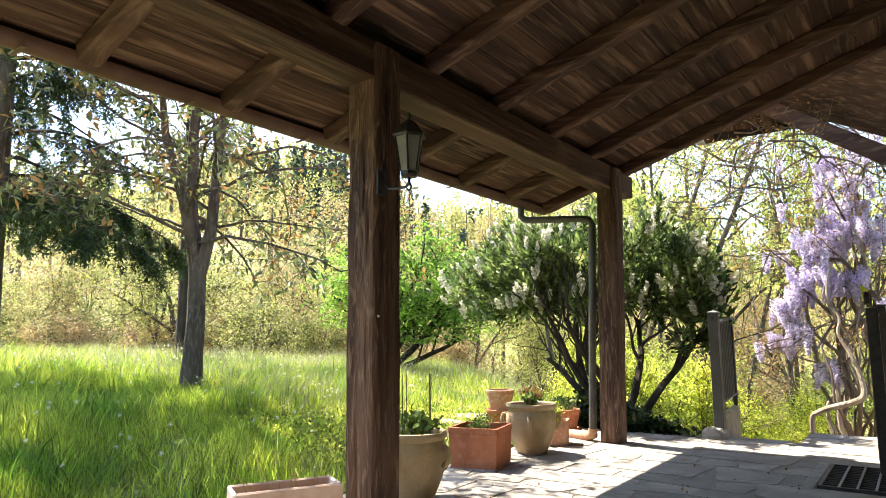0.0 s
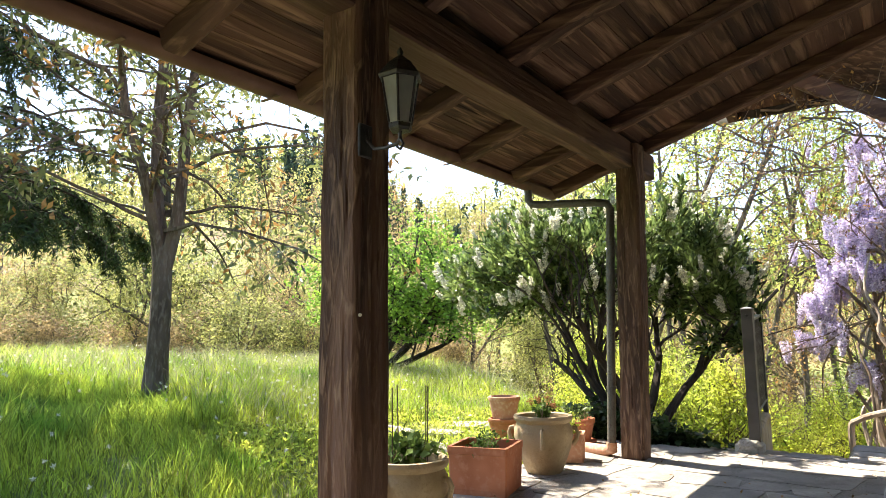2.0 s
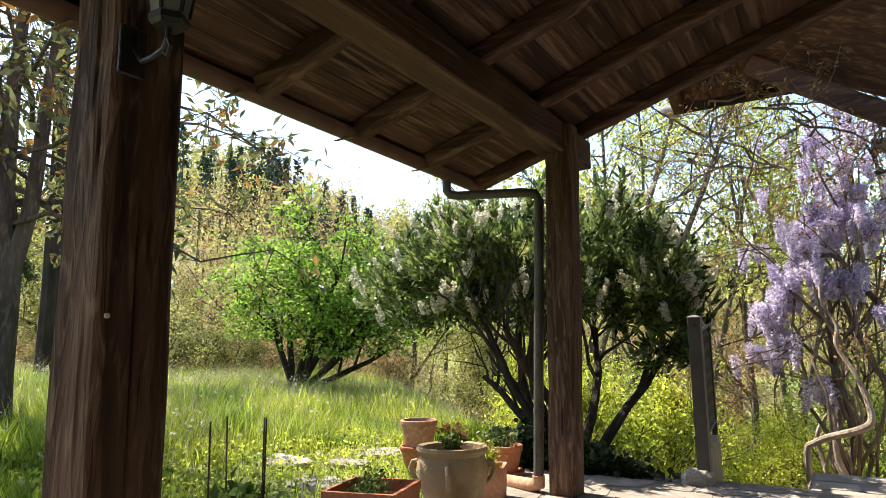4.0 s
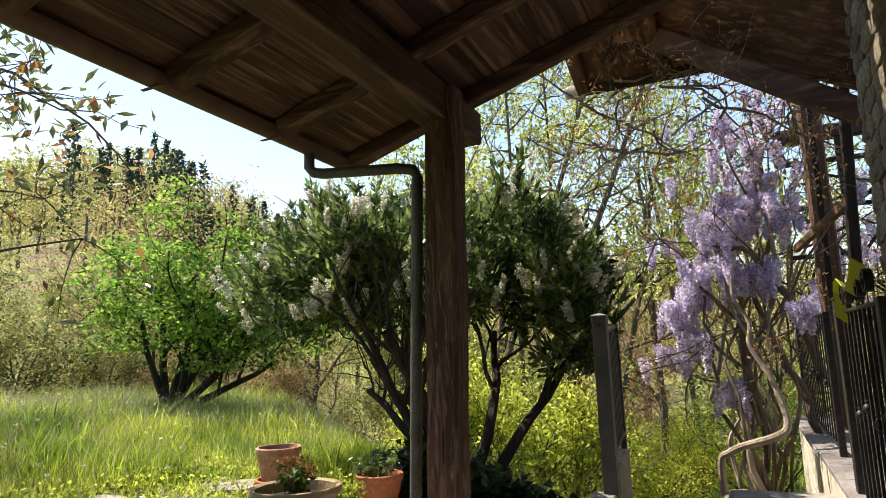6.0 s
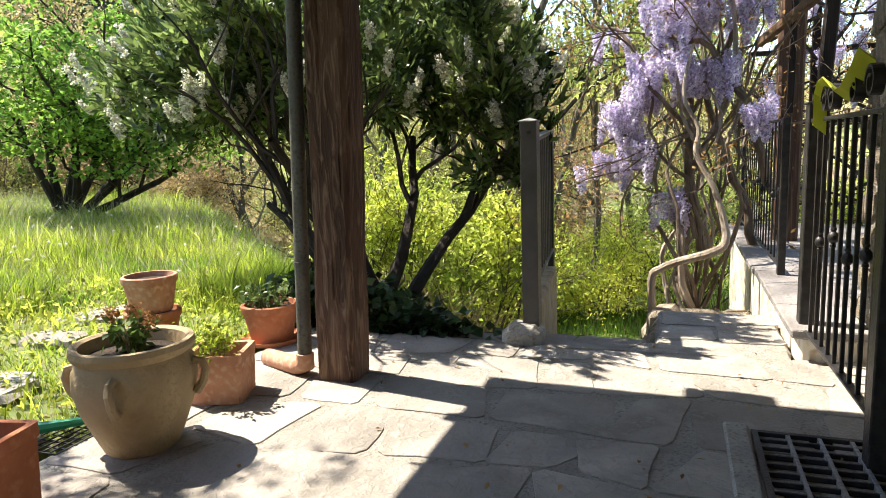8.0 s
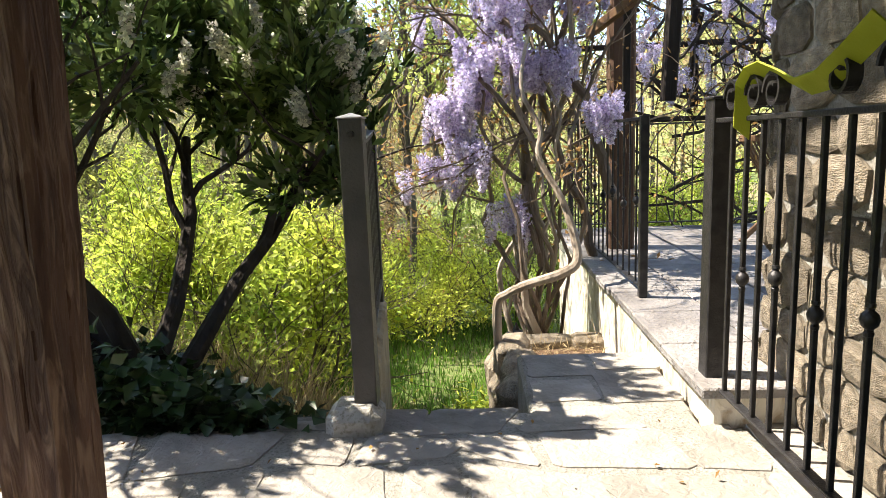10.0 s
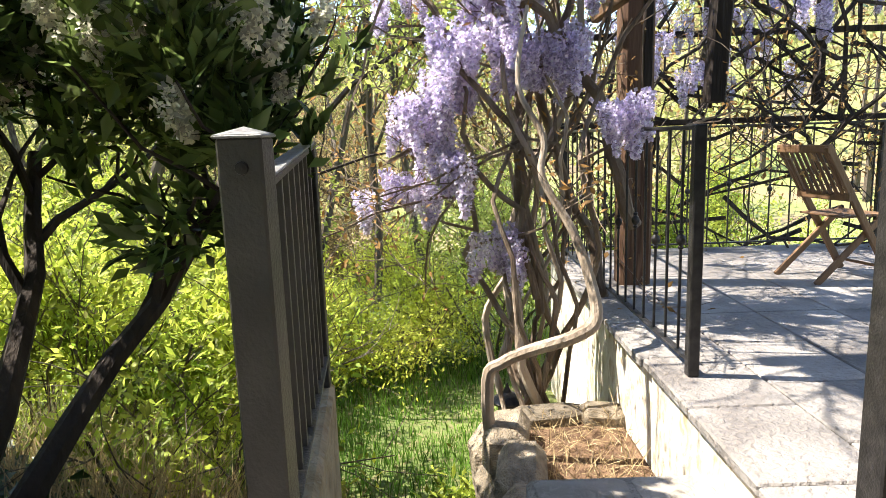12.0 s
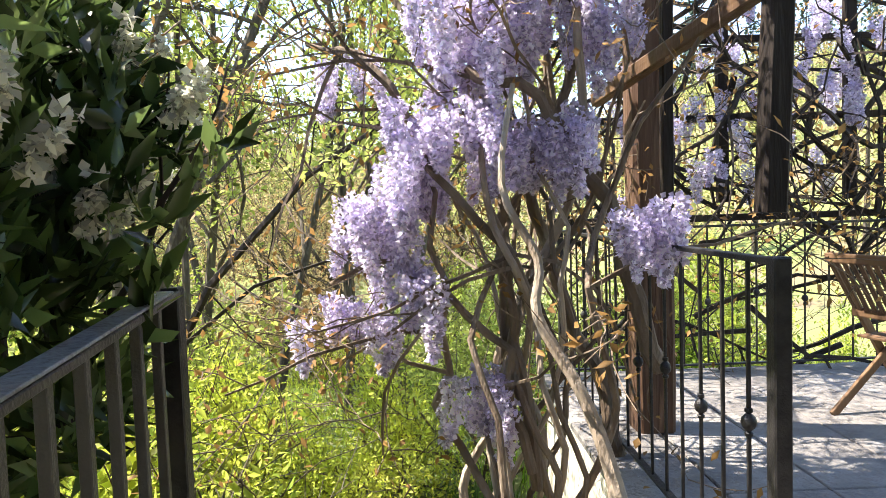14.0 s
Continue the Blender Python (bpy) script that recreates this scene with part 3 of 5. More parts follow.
# ---- terrace beyond the porch ----
TZ = 0.18
terrace = solid("terrace", Shape().box(2.44, 9.0, 4.40, 9.45, -1.8, TZ - 0.055, 0.01), PLASTER, "raised terrace on a flaking plastered wall", "terrace", "structure")
for k in range(8):
    y0 = 4.36 + k * 0.636
    ob = part("coping_slab", Shape().box(2.38 + rng.uniform(-0.015, 0.015), 2.86, y0, y0 + 0.628, TZ - 0.05, TZ, 0.008), SLATE, terrace)
for i in range(12):
    for j in range(10):
        x0, y0 = 2.87 + i * 0.5, 3.5 + j * 0.595
        if y0 < 4.6:
            continue
        part("slab", Shape().box(x0, x0 + 0.492, y0, y0 + 0.587, TZ - 0.05, TZ - rng.uniform(0, 0.004), 0.006), SLATE, terrace)


# ---- iron railings ----
def rail_bars(parent, start, end, z0, z1, spacing, knobs=True, rail=0.04, bar=0.013, mat=IRON, phase=0, sink=0.0):
    """Rails and bars between two points; with sink the top rail starts lower and climbs to its full height."""
    a, b = Vector(start), Vector(end)
    d = b - a
    n = max(1, round(d.length / spacing))
    ang = math.degrees(math.atan2(d.y, d.x))
    s = Shape().box(0, d.length, -rail / 2, rail / 2, z1 - 0.02, z1, 0.003, pose(a.x, a.y, 0, 0, 0, ang))
    s.v = [(x, y, z - sink * (1 - (Vector((x, y, 0)) - a).dot(d) / d.length_squared)) for x, y, z in s.v]
    part("top_rail", s, mat, parent)
    s = Shape().box(0, d.length, -rail / 2, rail / 2, z0, z0 + 0.014, 0.003, pose(a.x, a.y, 0, 0, 0, ang))
    part("bottom_rail", s, mat, parent)
    plain = Shape().box(-bar / 2, bar / 2, -bar / 2, bar / 2, 0, z1 - z0 - 0.022, 0.002)
    plain = mesh_of("bar", plain.v, plain.f, mat)
    zk = (z1 - z0) * 0.5
    kn = Shape().lathe([(0.004, zk - 0.05), (0.013, zk - 0.046), (0.014, zk - 0.036), (0.008, zk - 0.03), (0.022, zk - 0.016), (0.026, zk), (0.022, zk + 0.016), (0.008, zk + 0.03), (0.014, zk + 0.036), (0.013, zk + 0.046), (0.004, zk + 0.05)], 12)
    kn = mesh_of("knob", kn.v, kn.f, mat, True)
    for i in range(1, n):
        p = a + d * i / n
        ob = part("bar", plain, mat, parent)
        ob.matrix_basis = pose(p.x, p.y, z0 + 0.01, 0, 0, ang) @ Matrix.Diagonal((1, 1, 1 - sink * (1 - i / n) / (z1 - z0), 1))
        if knobs and (i + phase) % 2:
            k = part("knob", kn, mat, ob)
            if (i + phase) % 4 == 3:
                k.location.z = -0.06


def iron_post(parent, x, y, z0, z1, w, mat=IRON):
    part("post", Shape().box(x - w / 2, x + w / 2, y - w / 2, y + w / 2, z0, z1, 0.005), mat, parent)


rail = thing("terrace_railing", "dark iron railing with turned knobs on the terrace edge", "railing", group="railings")
iron_post(rail, 2.545, 6.0, TZ, 1.38, 0.055)
iron_post(rail, 2.545, 9.25, TZ, 1.38, 0.05)
rail_bars(rail, (2.545, 6.0, 0), (2.545, 9.25, 0), TZ + 0.06, 1.375, 0.19, phase=0)
rail = thing("far_railing", "dark iron railing along the far side of the terrace", "railing", group="railings")
iron_post(rail, 5.6, 9.3, TZ, 1.38, 0.05)
iron_post(rail, 8.7, 9.3, TZ, 1.38, 0.05)
rail_bars(rail, (2.545, 9.27, 0), (8.7, 9.3, 0), TZ + 0.06, 1.375, 0.2, phase=1)
gate = thing("garden_gate", "black iron gate leaf with knobs standing open", "gate")
iron_post(gate, 2.49, 4.54, TZ - 0.02, 1.40, 0.10)
part("post_cap", Shape().box(2.432, 2.548, 4.482, 4.598, 1.398, 1.412, 0.004), IRON, gate)
iron_post(gate, 2.49, 3.10, 0.0, 1.33, 0.085)
rail_bars(gate, (2.47, 4.49, 0), (2.49, 3.14, 0), 0.16, 1.32, 0.14, phase=1, bar=0.018)


def strip(left, right):
    """A band between two lines."""
    n = len(left)
    return Shape().add(list(left) + list(right), [(i, i + 1, n + i + 1, n + i) for i in range(n - 1)])


for y, dz in ((4.30, 0), (4.1, 0.0), (3.95, 0.0), (3.55, 0.01), (3.3, 0.02)):
    pts = []
    for i in range(26):
        a = i / 25 * math.tau * 1.35
        r = 0.076 * (1 - 0.62 * i / 25)
        pts.append(Vector((2.455, y + r * math.cos(a), 1.395 + dz + r * math.sin(a))))
    off = Vector((0.02, 0, 0))
    ob = part("scroll", strip([q - off for q in pts], [q + off for q in pts]), IRON, gate, "black iron scroll")
    ob.modifiers.new("thick", "SOLIDIFY").thickness = 0.012
path = [(4.20, 1.28), (4.19, 1.44), (4.12, 1.49), (4.0, 1.50), (3.86, 1.46), (3.74, 1.42), (3.62, 1.43), (3.48, 1.49), (3.36, 1.55)]
ob = solid("ribbon", strip([(2.41, y, z) for y, z in path], [(2.47, y, z - 0.05) for y, z in path]), LIME, "yellow-green fabric strip draped over the iron gate", "fabric")
ob.modifiers.new("thick", "SOLIDIFY").thickness = 0.006

gp = thing("gate_railing", "brown-grey steel gate post and railing on a low wall", "railing", group="railings")
part("gate_post", Shape().box(0.862, 0.965, 4.44, 4.55, 0.02, 1.378, 0.006), GATE_PAINT, gp)
part("cap", Shape().box(0.856, 0.971, 4.434, 4.556, 1.376, 1.384, 0.003).add([(0.858, 4.436, 1.3842), (0.969, 4.436, 1.3842), (0.969, 4.554, 1.3842), (0.858, 4.554, 1.3842), (0.9135, 4.495, 1.402)], [(0, 1, 4), (1, 2, 4), (2, 3, 4), (3, 0, 4), (3, 2, 1, 0)]), GATE_TOP, gp, "pyramid cap toned pale for sun and sky")
part("bolt", Shape().lathe([(0.016, 0.0), (0.014, 0.006), (0.004, 0.008)], 12), IRON, gp).matrix_basis = pose(0.918, 4.438, 1.31, 90, 0, 0)
rail_bars(gp, (0.925, 4.55, 0), (0.785, 5.91, 0), 0.36, 1.352, 0.15, False, 0.05, 0.024, GATE_PAINT, 0, 0.08)
# Added plate that paints the pale sky sheen along the rail's top.
part("handrail", Shape().box(0, 1.369, -0.028, 0.028, 1.354, 1.362, 0.002, pose(0.925, 4.55, -0.08, 0, -math.degrees(math.atan2(0.08, 1.367)), 95.88)), GATE_TOP, gp, "thin top plate, pale with painted sky sheen")
part("end_post", Shape().box(0.757, 0.807, 5.895, 5.945, 0.2, 1.36, 0.004), IRON, gp)
solid("gate_wall", Shape().box(0, 1.43, -0.045, 0.055, -1.7, 0.22, 0.02, pose(0.918, 4.56, 0, 0, 0, 95.88)), SANDSTONE, "low weathered tan stone wall under the railing", "wall", "structure")
solid("gate_footing", Shape().box(0.74, 0.99, 4.33, 4.58, -0.2, 0.11, 0.045), CONCRETE, "rough concrete block at the foot of the gate post", "block")


# ---- patio ----
def patio_y(x):
    """Far edge of the paving."""
    return 4.52 if x < 0.7 else (4.64 if x < 1.68 else 5.42)


patio = solid("pavement", Shape().box(-0.72, 2.40, BACK_Y, 4.58, -0.3, -0.005, 0.01).box(-0.72, 4.3, BACK_Y, 3.3, -0.3, -0.007, 0.01).box(1.66, 2.42, 4.55, 5.42, -1.7, -0.005, 0.02).box(2.38, 2.82, 3.2, 4.38, -0.3, -0.006, 0.01), JOINT, "porch floor of pale irregular flagstones in grey mortar", "pavement", "structure")
def flagstone(poly, k):
    """One flat stone with uneven edges inside a four-cornered plot, leaving the mortar joint."""
    mx, my = sum(p[0] for p in poly) / 4, sum(p[1] for p in poly) / 4
    gap = rng.uniform(0.010, 0.026)
    ring = []
    for a in range(4):
        p, q = poly[a], poly[(a + 1) % 4]
        for t in (0.08, 0.36, 0.64, 0.92):
            x, y = p[0] + (q[0] - p[0]) * t, p[1] + (q[1] - p[1]) * t
            d = math.hypot(x - mx, y - my) + 1e-6
            o = gap + 0.018 * noise.noise((x * 5, y * 5, k))
            ring.append((x - (x - mx) / d * o, y - (y - my) / d * o))
    if max(p[1] for p in ring) - min(p[1] for p in ring) < 0.06 or max(p[0] for p in ring) - min(p[0] for p in ring) < 0.06:
        return
    z = rng.uniform(0.0, 0.002)
    n = len(ring)
    inner = [(mx + (x - mx) * 0.99, my + (y - my) * 0.99) for x, y in ring]
    s = Shape().add([(x, y, -0.03) for x, y in ring] + [(x, y, z - 0.002) for x, y in ring] + [(x, y, z) for x, y in inner],
                    [(a, (a + 1) % n, n + (a + 1) % n, n + a) for a in range(n)] + [(n + a, n + (a + 1) % n, 2 * n + (a + 1) % n, 2 * n + a) for a in range(n)] + [tuple(range(2 * n, 3 * n))])
    part("flagstone", s, STONE, patio)


rows_y = [-6.0]
while rows_y[-1] < 5.4:
    rows_y.append(rows_y[-1] + rng.uniform(0.30, 0.52))
sticks = {}
for i, y in enumerate(rows_y[:-1]):
    xs = [-0.72]
    while xs[-1] < 4.3:
        xs.append(xs[-1] + rng.uniform(0.26, 0.66))
    sticks[i] = xs
lean = [rng.uniform(-0.07, 0.07) for _ in rows_y]
for i in range(len(rows_y) - 1):
    xs = sticks[i]
    for k in range(len(xs) - 1):
        x0, x1 = xs[k], xs[k + 1]
        j = rng.uniform(-0.11, 0.11, 8)
        wob = lambda x, r: 0.06 * math.sin(x * 2.6 + r * 2.3) + 0.03 * math.sin(x * 7.1 + r * 4.1)
        poly = [(x0 + j[0], rows_y[i] + wob(x0, i)), (x1 + j[1], rows_y[i] + wob(x1, i)), (x1 + j[2], rows_y[i + 1] + wob(x1, i + 1)), (x0 + j[3], rows_y[i + 1] + wob(x0, i + 1))]
        cx, cy = (x0 + x1) / 2, (rows_y[i] + rows_y[i + 1]) / 2
        far = patio_y(cx)
        right = 4.28 if cy < 3.2 else (2.79 if cy < 4.3 else 2.41)
        if cx > right or rows_y[i] > far - 0.1:
            continue
        if 1.98 < cx < 2.6 and 2.3 < cy < 3.35:
            continue
        if cx > 1.38 and cy > 4.4:
            far = 4.64
        if rows_y[i] > far - 0.1:
            continue
        poly = [(min(max(x, -0.70), right), min(y, far)) for x, y in poly]
        flagstone(poly, k)
for cx0, cx1, cy0, cy1 in ((1.67, 2.02, 4.66, 5.0), (2.02, 2.41, 4.64, 5.1), (1.67, 2.06, 5.0, 5.41), (2.06, 2.41, 5.1, 5.41)):
    flagstone([(cx0, cy0), (cx1 + 0.03, cy0 + 0.02), (cx1, cy1), (cx0, cy1 - 0.01)], 3)

# light well with its grating
well = thing("floor_grating", "dark metal grating over a light well in the paving", "grating")
# Solid dark block stands in for the shaded depth of the open well.
part("pit_dark_fill", Shape().box(2.08, 2.60, 2.30, 3.34, -0.28, -0.012, 0.004), SOIL, well)
part("kerb", Shape().box(1.98, 2.08, 2.26, 3.40, -0.1, 0.012, 0.01), CONCRETE, well, "concrete kerb")
part("frame", Shape().box(2.085, 2.11, 2.32, 3.32, -0.01, 0.018, 0.002).box(2.56, 2.585, 2.32, 3.32, -0.01, 0.018, 0.002).box(2.11, 2.56, 2.32, 2.345, -0.01, 0.018, 0.002).box(2.11, 2.56, 3.295, 3.32, -0.01, 0.018, 0.002), IRON, well)
for k in range(13):
    part("grate_bar", Shape().box(2.11, 2.56, 2.37 + k * 0.072, 2.38 + k * 0.072, -0.008, 0.014, 0.001), IRON, well)
for x in (2.22, 2.335, 2.45):
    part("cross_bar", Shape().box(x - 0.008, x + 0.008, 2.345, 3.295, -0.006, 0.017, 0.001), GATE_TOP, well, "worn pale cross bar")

# steps and the sunken bed below the patio
for k in range(4):
    solid("step", Shape().box(0.95, 1.66, 4.62 + k * 0.30, 4.95 + k * 0.30, -1.7, -0.26 - 0.26 * k, 0.02), CONCRETE, "worn stone step down to the garden", "step", group="garden steps")
bed = solid("planting_bed", Shape().box(1.72, 2.44, 5.43, 6.85, -1.7, -0.42, 0.02), LITTER, "sunken bed covered with dry needles", "bed")
for i, (x, y, sx, sy, sz, z) in enumerate(((1.70, 5.6, 0.26, 0.42, 0.3, -0.36), (1.72, 6.05, 0.25, 0.5, 0.28, -0.37), (1.69, 6.5, 0.25, 0.42, 0.3, -0.38), (1.98, 6.86, 0.5, 0.24, 0.13, -0.40), (2.32, 6.84, 0.3, 0.22, 0.16, -0.41), (1.68, 5.8, 0.3, 0.5, 0.5, -0.72), (1.66, 6.4, 0.3, 0.6, 0.5, -0.75), (1.7, 6.8, 0.4, 0.3, 0.5, -0.7))):
    ob = new("stone", rubble[i])
    ob.parent = bed
    ob.matrix_basis = pose(x, y, z, 0, 0, rng.uniform(-15, 15)) @ Matrix.Diagonal((sx, sy, sz, 1))


# ---- lantern on the first post ----
lan = thing("wall_lantern", "dark iron wall lantern with frosted panes on the post", "lantern", (0.455, -0.44, 2.05))
hexa = lambda rows: Shape().lathe(rows, 6)
part("roof", hexa([(0.10, 0.235), (0.105, 0.25), (0.055, 0.315), (0.03, 0.335), (0.012, 0.35), (0.016, 0.37), (0.004, 0.39)]), IRON, lan)
part("floor", hexa([(0.045, 0.0), (0.055, 0.012), (0.055, 0.03), (0.03, 0.035)]), IRON, lan)
for k in range(6):
    a, b = math.tau * k / 6, math.tau * (k + 1) / 6
    r0, r1 = 0.052, 0.085
    q = [(r0 * math.cos(a), r0 * math.sin(a), 0.035), (r0 * math.cos(b), r0 * math.sin(b), 0.035), (r1 * math.cos(b), r1 * math.sin(b), 0.235), (r1 * math.cos(a), r1 * math.sin(a), 0.235)]
    inn = [(x * 0.95, y * 0.95, z) for x, y, z in q]
    part("pane", Shape().add(q + inn, [(0, 1, 2, 3), (7, 6, 5, 4), (0, 4, 5, 1), (1, 5, 6, 2), (2, 6, 7, 3), (3, 7, 4, 0)]), GLASS_MILK, lan)
    part("glazing_bar", Shape().tube([q[0], q[3]], 0.006, 5), IRON, lan)
part("bracket", Shape().tube([(0, 0, 0), (0, 0, -0.03), (-0.03, 0.01, -0.05), (-0.12, 0.035, -0.045), (-0.2, 0.055, -0.03), (-0.25, 0.065, 0.02), (-0.262, 0.07, 0.08)], 0.009, 8), IRON, lan, "", True)
part("scroll", Shape().tube([(0.0, 0, -0.03), (0.02, -0.004, -0.06), (0.0, 0, -0.08), (-0.02, 0.004, -0.065)], 0.007, 6), IRON, lan)
part("wall_plate", Shape().box(-0.275, -0.258, 0.02, 0.11, -0.06, 0.1, 0.004), IRON, lan)


solid("nail_plug", Shape().tube([(0.186, -0.402, 1.25), (0.196, -0.406, 1.25)], [0.009, 0.006], 8), WHITE_SPIKE, "small white plug on the timber post", "plug")

# ---- pots ----
def sprig(count, radius, height, size, mat, seed, z0=0.0, narrow=0.5):
    """A small leafy plant: stems and leaves in two meshes."""
    r = np.random.default_rng(seed)
    stems, pts = Shape(), []
    for k in range(9):
        a, q = r.uniform(0, math.tau), r.uniform(0.2, 1) * radius
        top = Vector((q * math.cos(a), q * math.sin(a), z0 + height * r.uniform(0.55, 1)))
        foot = Vector((0.3 * q * math.cos(a), 0.3 * q * math.sin(a), z0 - 0.02))
        mid = foot.lerp(top, 0.55) + Vector((0, 0, 0.1 * height))
        stems.tube([foot, mid, top], [0.005, 0.004, 0.002], 4, False)
        pts += [foot.lerp(mid, 0.6), mid, mid.lerp(top, 0.5), top, top]
    return stems, leaves("foliage", around(pts, count, radius * 0.2), size, size * narrow, mat, 0.0, 0.8)


def planted(pot, count, radius, height, size, mat, seed, z0, narrow=0.5, label="small green plant in soil"):
    stems, lv = sprig(count, radius, height, size, mat, seed, z0, narrow)
    x, y, z = pot.location
    plant = thing("potted_plant", label, "plant", (x, y, z), 0, "potted plants")
    part("stem", stems, VINE, plant)
    part("foliage", lv, mat, plant)
    return plant


def orcio(x, y, rz, label, scale=1.0):
    pot = thing("clay_jar", label, "pot", (x, y, 0), rz, "clay jars")
    k = scale
    prof = [(0.135, 0.0), (0.15, 0.015), (0.185, 0.1), (0.225, 0.2), (0.245, 0.3), (0.238, 0.36), (0.218, 0.395), (0.215, 0.405), (0.235, 0.42), (0.243, 0.44), (0.238, 0.462), (0.222, 0.465), (0.205, 0.455), (0.2, 0.42), (0.2, 0.40)]
    part("body", Shape().lathe([(a * k, b * k) for a, b in prof], 40, 0.02), ORCIO, pot, "", True)
    part("soil", Shape().lathe([(0.19 * k, 0.405 * k), (0.1 * k, 0.415 * k), (0.02, 0.42 * k)], 24, 0.05), SOIL, pot)
    for side in (0, 90, 180, 270):
        h = [(0.236, 0, 0.36), (0.27, 0, 0.355), (0.285, 0, 0.32), (0.272, 0, 0.27), (0.238, 0, 0.225)]
        s = Shape().tube([Vector(p) * k for p in h], [0.02 * k, 0.018 * k, 0.017 * k, 0.018 * k, 0.022 * k], 8)
        ob = part("handle", s, ORCIO, pot, "", True)
        ob.matrix_basis = pose(0, 0, 0, 0, 0, side)
    return pot


jar = orcio(-0.39, 2.53, 25, "pale weathered clay jar with loop handles on the flagstones", 1.02)
planted(jar, 110, 0.11, 0.14, 0.055, LF_POT, 11, 0.42, 0.7, "flowering plant with faded orange blooms in a clay jar")
fl = thing("flower_heads", "faded orange flower heads above a clay jar", "flowers", (-0.39, 2.53, 0.47))
for k in range(7):
    a = k * 2.4
    p = np.array([0.1 * math.cos(a), 0.1 * math.sin(a), 0.08 + 0.03 * (k % 3)]) + rng.normal(size=(40, 3)) * 0.014
    part("bloom", leaves("bloom", p, 0.02, 0.016, ORANGE, 0, 0.2), ORANGE, fl)
jar = orcio(-0.20, 0.42, 10, "yellowish clay jar with loop handles beside the porch post", 1.0)
planted(jar, 170, 0.15, 0.13, 0.07, LF_POT, 12, 0.42, 0.7)
for dx, dy in ((-0.12, 0.08), (0.05, 0.12), (0.07, 0.11), (-0.02, -0.1)):
    solid("plant_stake", Shape().tube([(-0.2 + dx, 0.42 + dy, 0.38), (-0.2 + dx * 1.1, 0.42 + dy, 0.86)], 0.004, 5), BARK, "thin dark stake in a clay jar", "stake", group="plant stakes")


def box_pot(x, y, rz, w, h, label, mat):
    pot = thing("square_planter", label, "planter", (x, y, 0), rz, "square planters")
    a = w / 2 * 0.93
    s = Shape()
    t = 0.025
    rings = [(a, 0), (a, 0.03), (w / 2 * 0.94, 0.04), (w / 2 * 0.975, h - 0.055), (w / 2, h - 0.05), (w / 2, h), (w / 2 - t, h), (w / 2 - t - 0.004, h - 0.08)]
    verts, faces = [], []
    for r, z in rings:
        c = 0.012
        verts += [(r - c, -r, z), (r, -r + c, z), (r, r - c, z), (r - c, r, z), (-r + c, r, z), (-r, r - c, z), (-r, -r + c, z), (-r + c, -r, z)]
    for i in range(len(rings) - 1):
        for j in range(8):
            faces.append((i * 8 + j, i * 8 + (j + 1) % 8, (i + 1) * 8 + (j + 1) % 8, (i + 1) * 8 + j))
    faces.append(tuple(range(8))[::-1])
    s.add(verts, faces)
    part("body", s, mat, pot)
    q = w / 2 - t - 0.006
    part("soil", Shape().box(-q, q, -q, q, h - 0.12, h - 0.07, 0.004), SOIL, pot)
    return pot


bp = box_pot(-0.47, 1.73, 14, 0.46, 0.34, "smooth square terracotta planter on the flagstones", TERRA)
planted(bp, 300, 0.16, 0.14, 0.036, LF_POT, 13, 0.26, 0.6)
bp = box_pot(-0.43, 3.12, 20, 0.29, 0.25, "small square terracotta pot beside the clay jar", TERRA_PALE)
planted(bp, 420, 0.17, 0.24, 0.035, LF_BUSH, 14, 0.18, 0.6, "bushy light green herb in a square pot")


def round_pot(name, x, y, z, r, h, mat, label, saucer=False, foot=0.7):
    pot = thing(name, label, "pot", (x, y, z), 0, "round pots")
    prof = [(r * foot, 0.012), (r * foot + 0.004, 0.02), (r * 0.93, h * 0.78), (r * 0.97, h * 0.8), (r, h * 0.84), (r, h * 0.98), (r * 0.97, h), (r * 0.88, h), (r * 0.86, h * 0.9), (r * 0.84, h * 0.86)]
    part("body", Shape().lathe(prof, 32, 0.01), mat, pot, "", True)
    part("soil", Shape().lathe([(r * 0.86, h * 0.86), (r * 0.4, h * 0.89), (0.01, h * 0.9)], 20, 0.05), SOIL, pot)
    if saucer:
        part("saucer", Shape().lathe([(r * 0.8, 0.0), (r * 1.0, 0.004), (r * 1.08, 0.035), (r * 1.04, 0.035), (r * 0.9, 0.012), (0.01, 0.012)], 32), mat, pot, "", True)
    return pot


bowl = round_pot("terracotta_pot", -0.76, 4.06, 0, 0.19, 0.26, TERRA, "orange terracotta pot on a saucer behind the downpipe", True)
planted(bowl, 200, 0.15, 0.16, 0.06, LF_LAUREL, 15, 0.22)
low = round_pot("terracotta_pot", -1.50, 3.80, 0.0, 0.18, 0.24, TERRA, "terracotta pot with another pot stacked on it", False)
top = round_pot("terracotta_pot", -1.50, 3.80, 0.225, 0.175, 0.25, TERRA_PALE, "pale weathered clay pot stacked on another pot", False, 0.72)
tr = thing("trough_planter", "pale terracotta trough with dry stems beside the lawn", "planter", (-0.58, -0.42, 0.0), 62)
part("body", Shape().box(-0.34, 0.34, -0.14, -0.115, 0, 0.2, 0.01).box(-0.34, 0.34, 0.115, 0.14, 0, 0.2, 0.01).box(-0.34, -0.315, -0.115, 0.115, 0, 0.2, 0.01).box(0.315, 0.34, -0.115, 0.115, 0, 0.2, 0.01), PALE_CLAY, tr)
part("soil", Shape().box(-0.315, 0.315, -0.115, 0.115, 0.01, 0.14, 0.004), LITTER, tr)
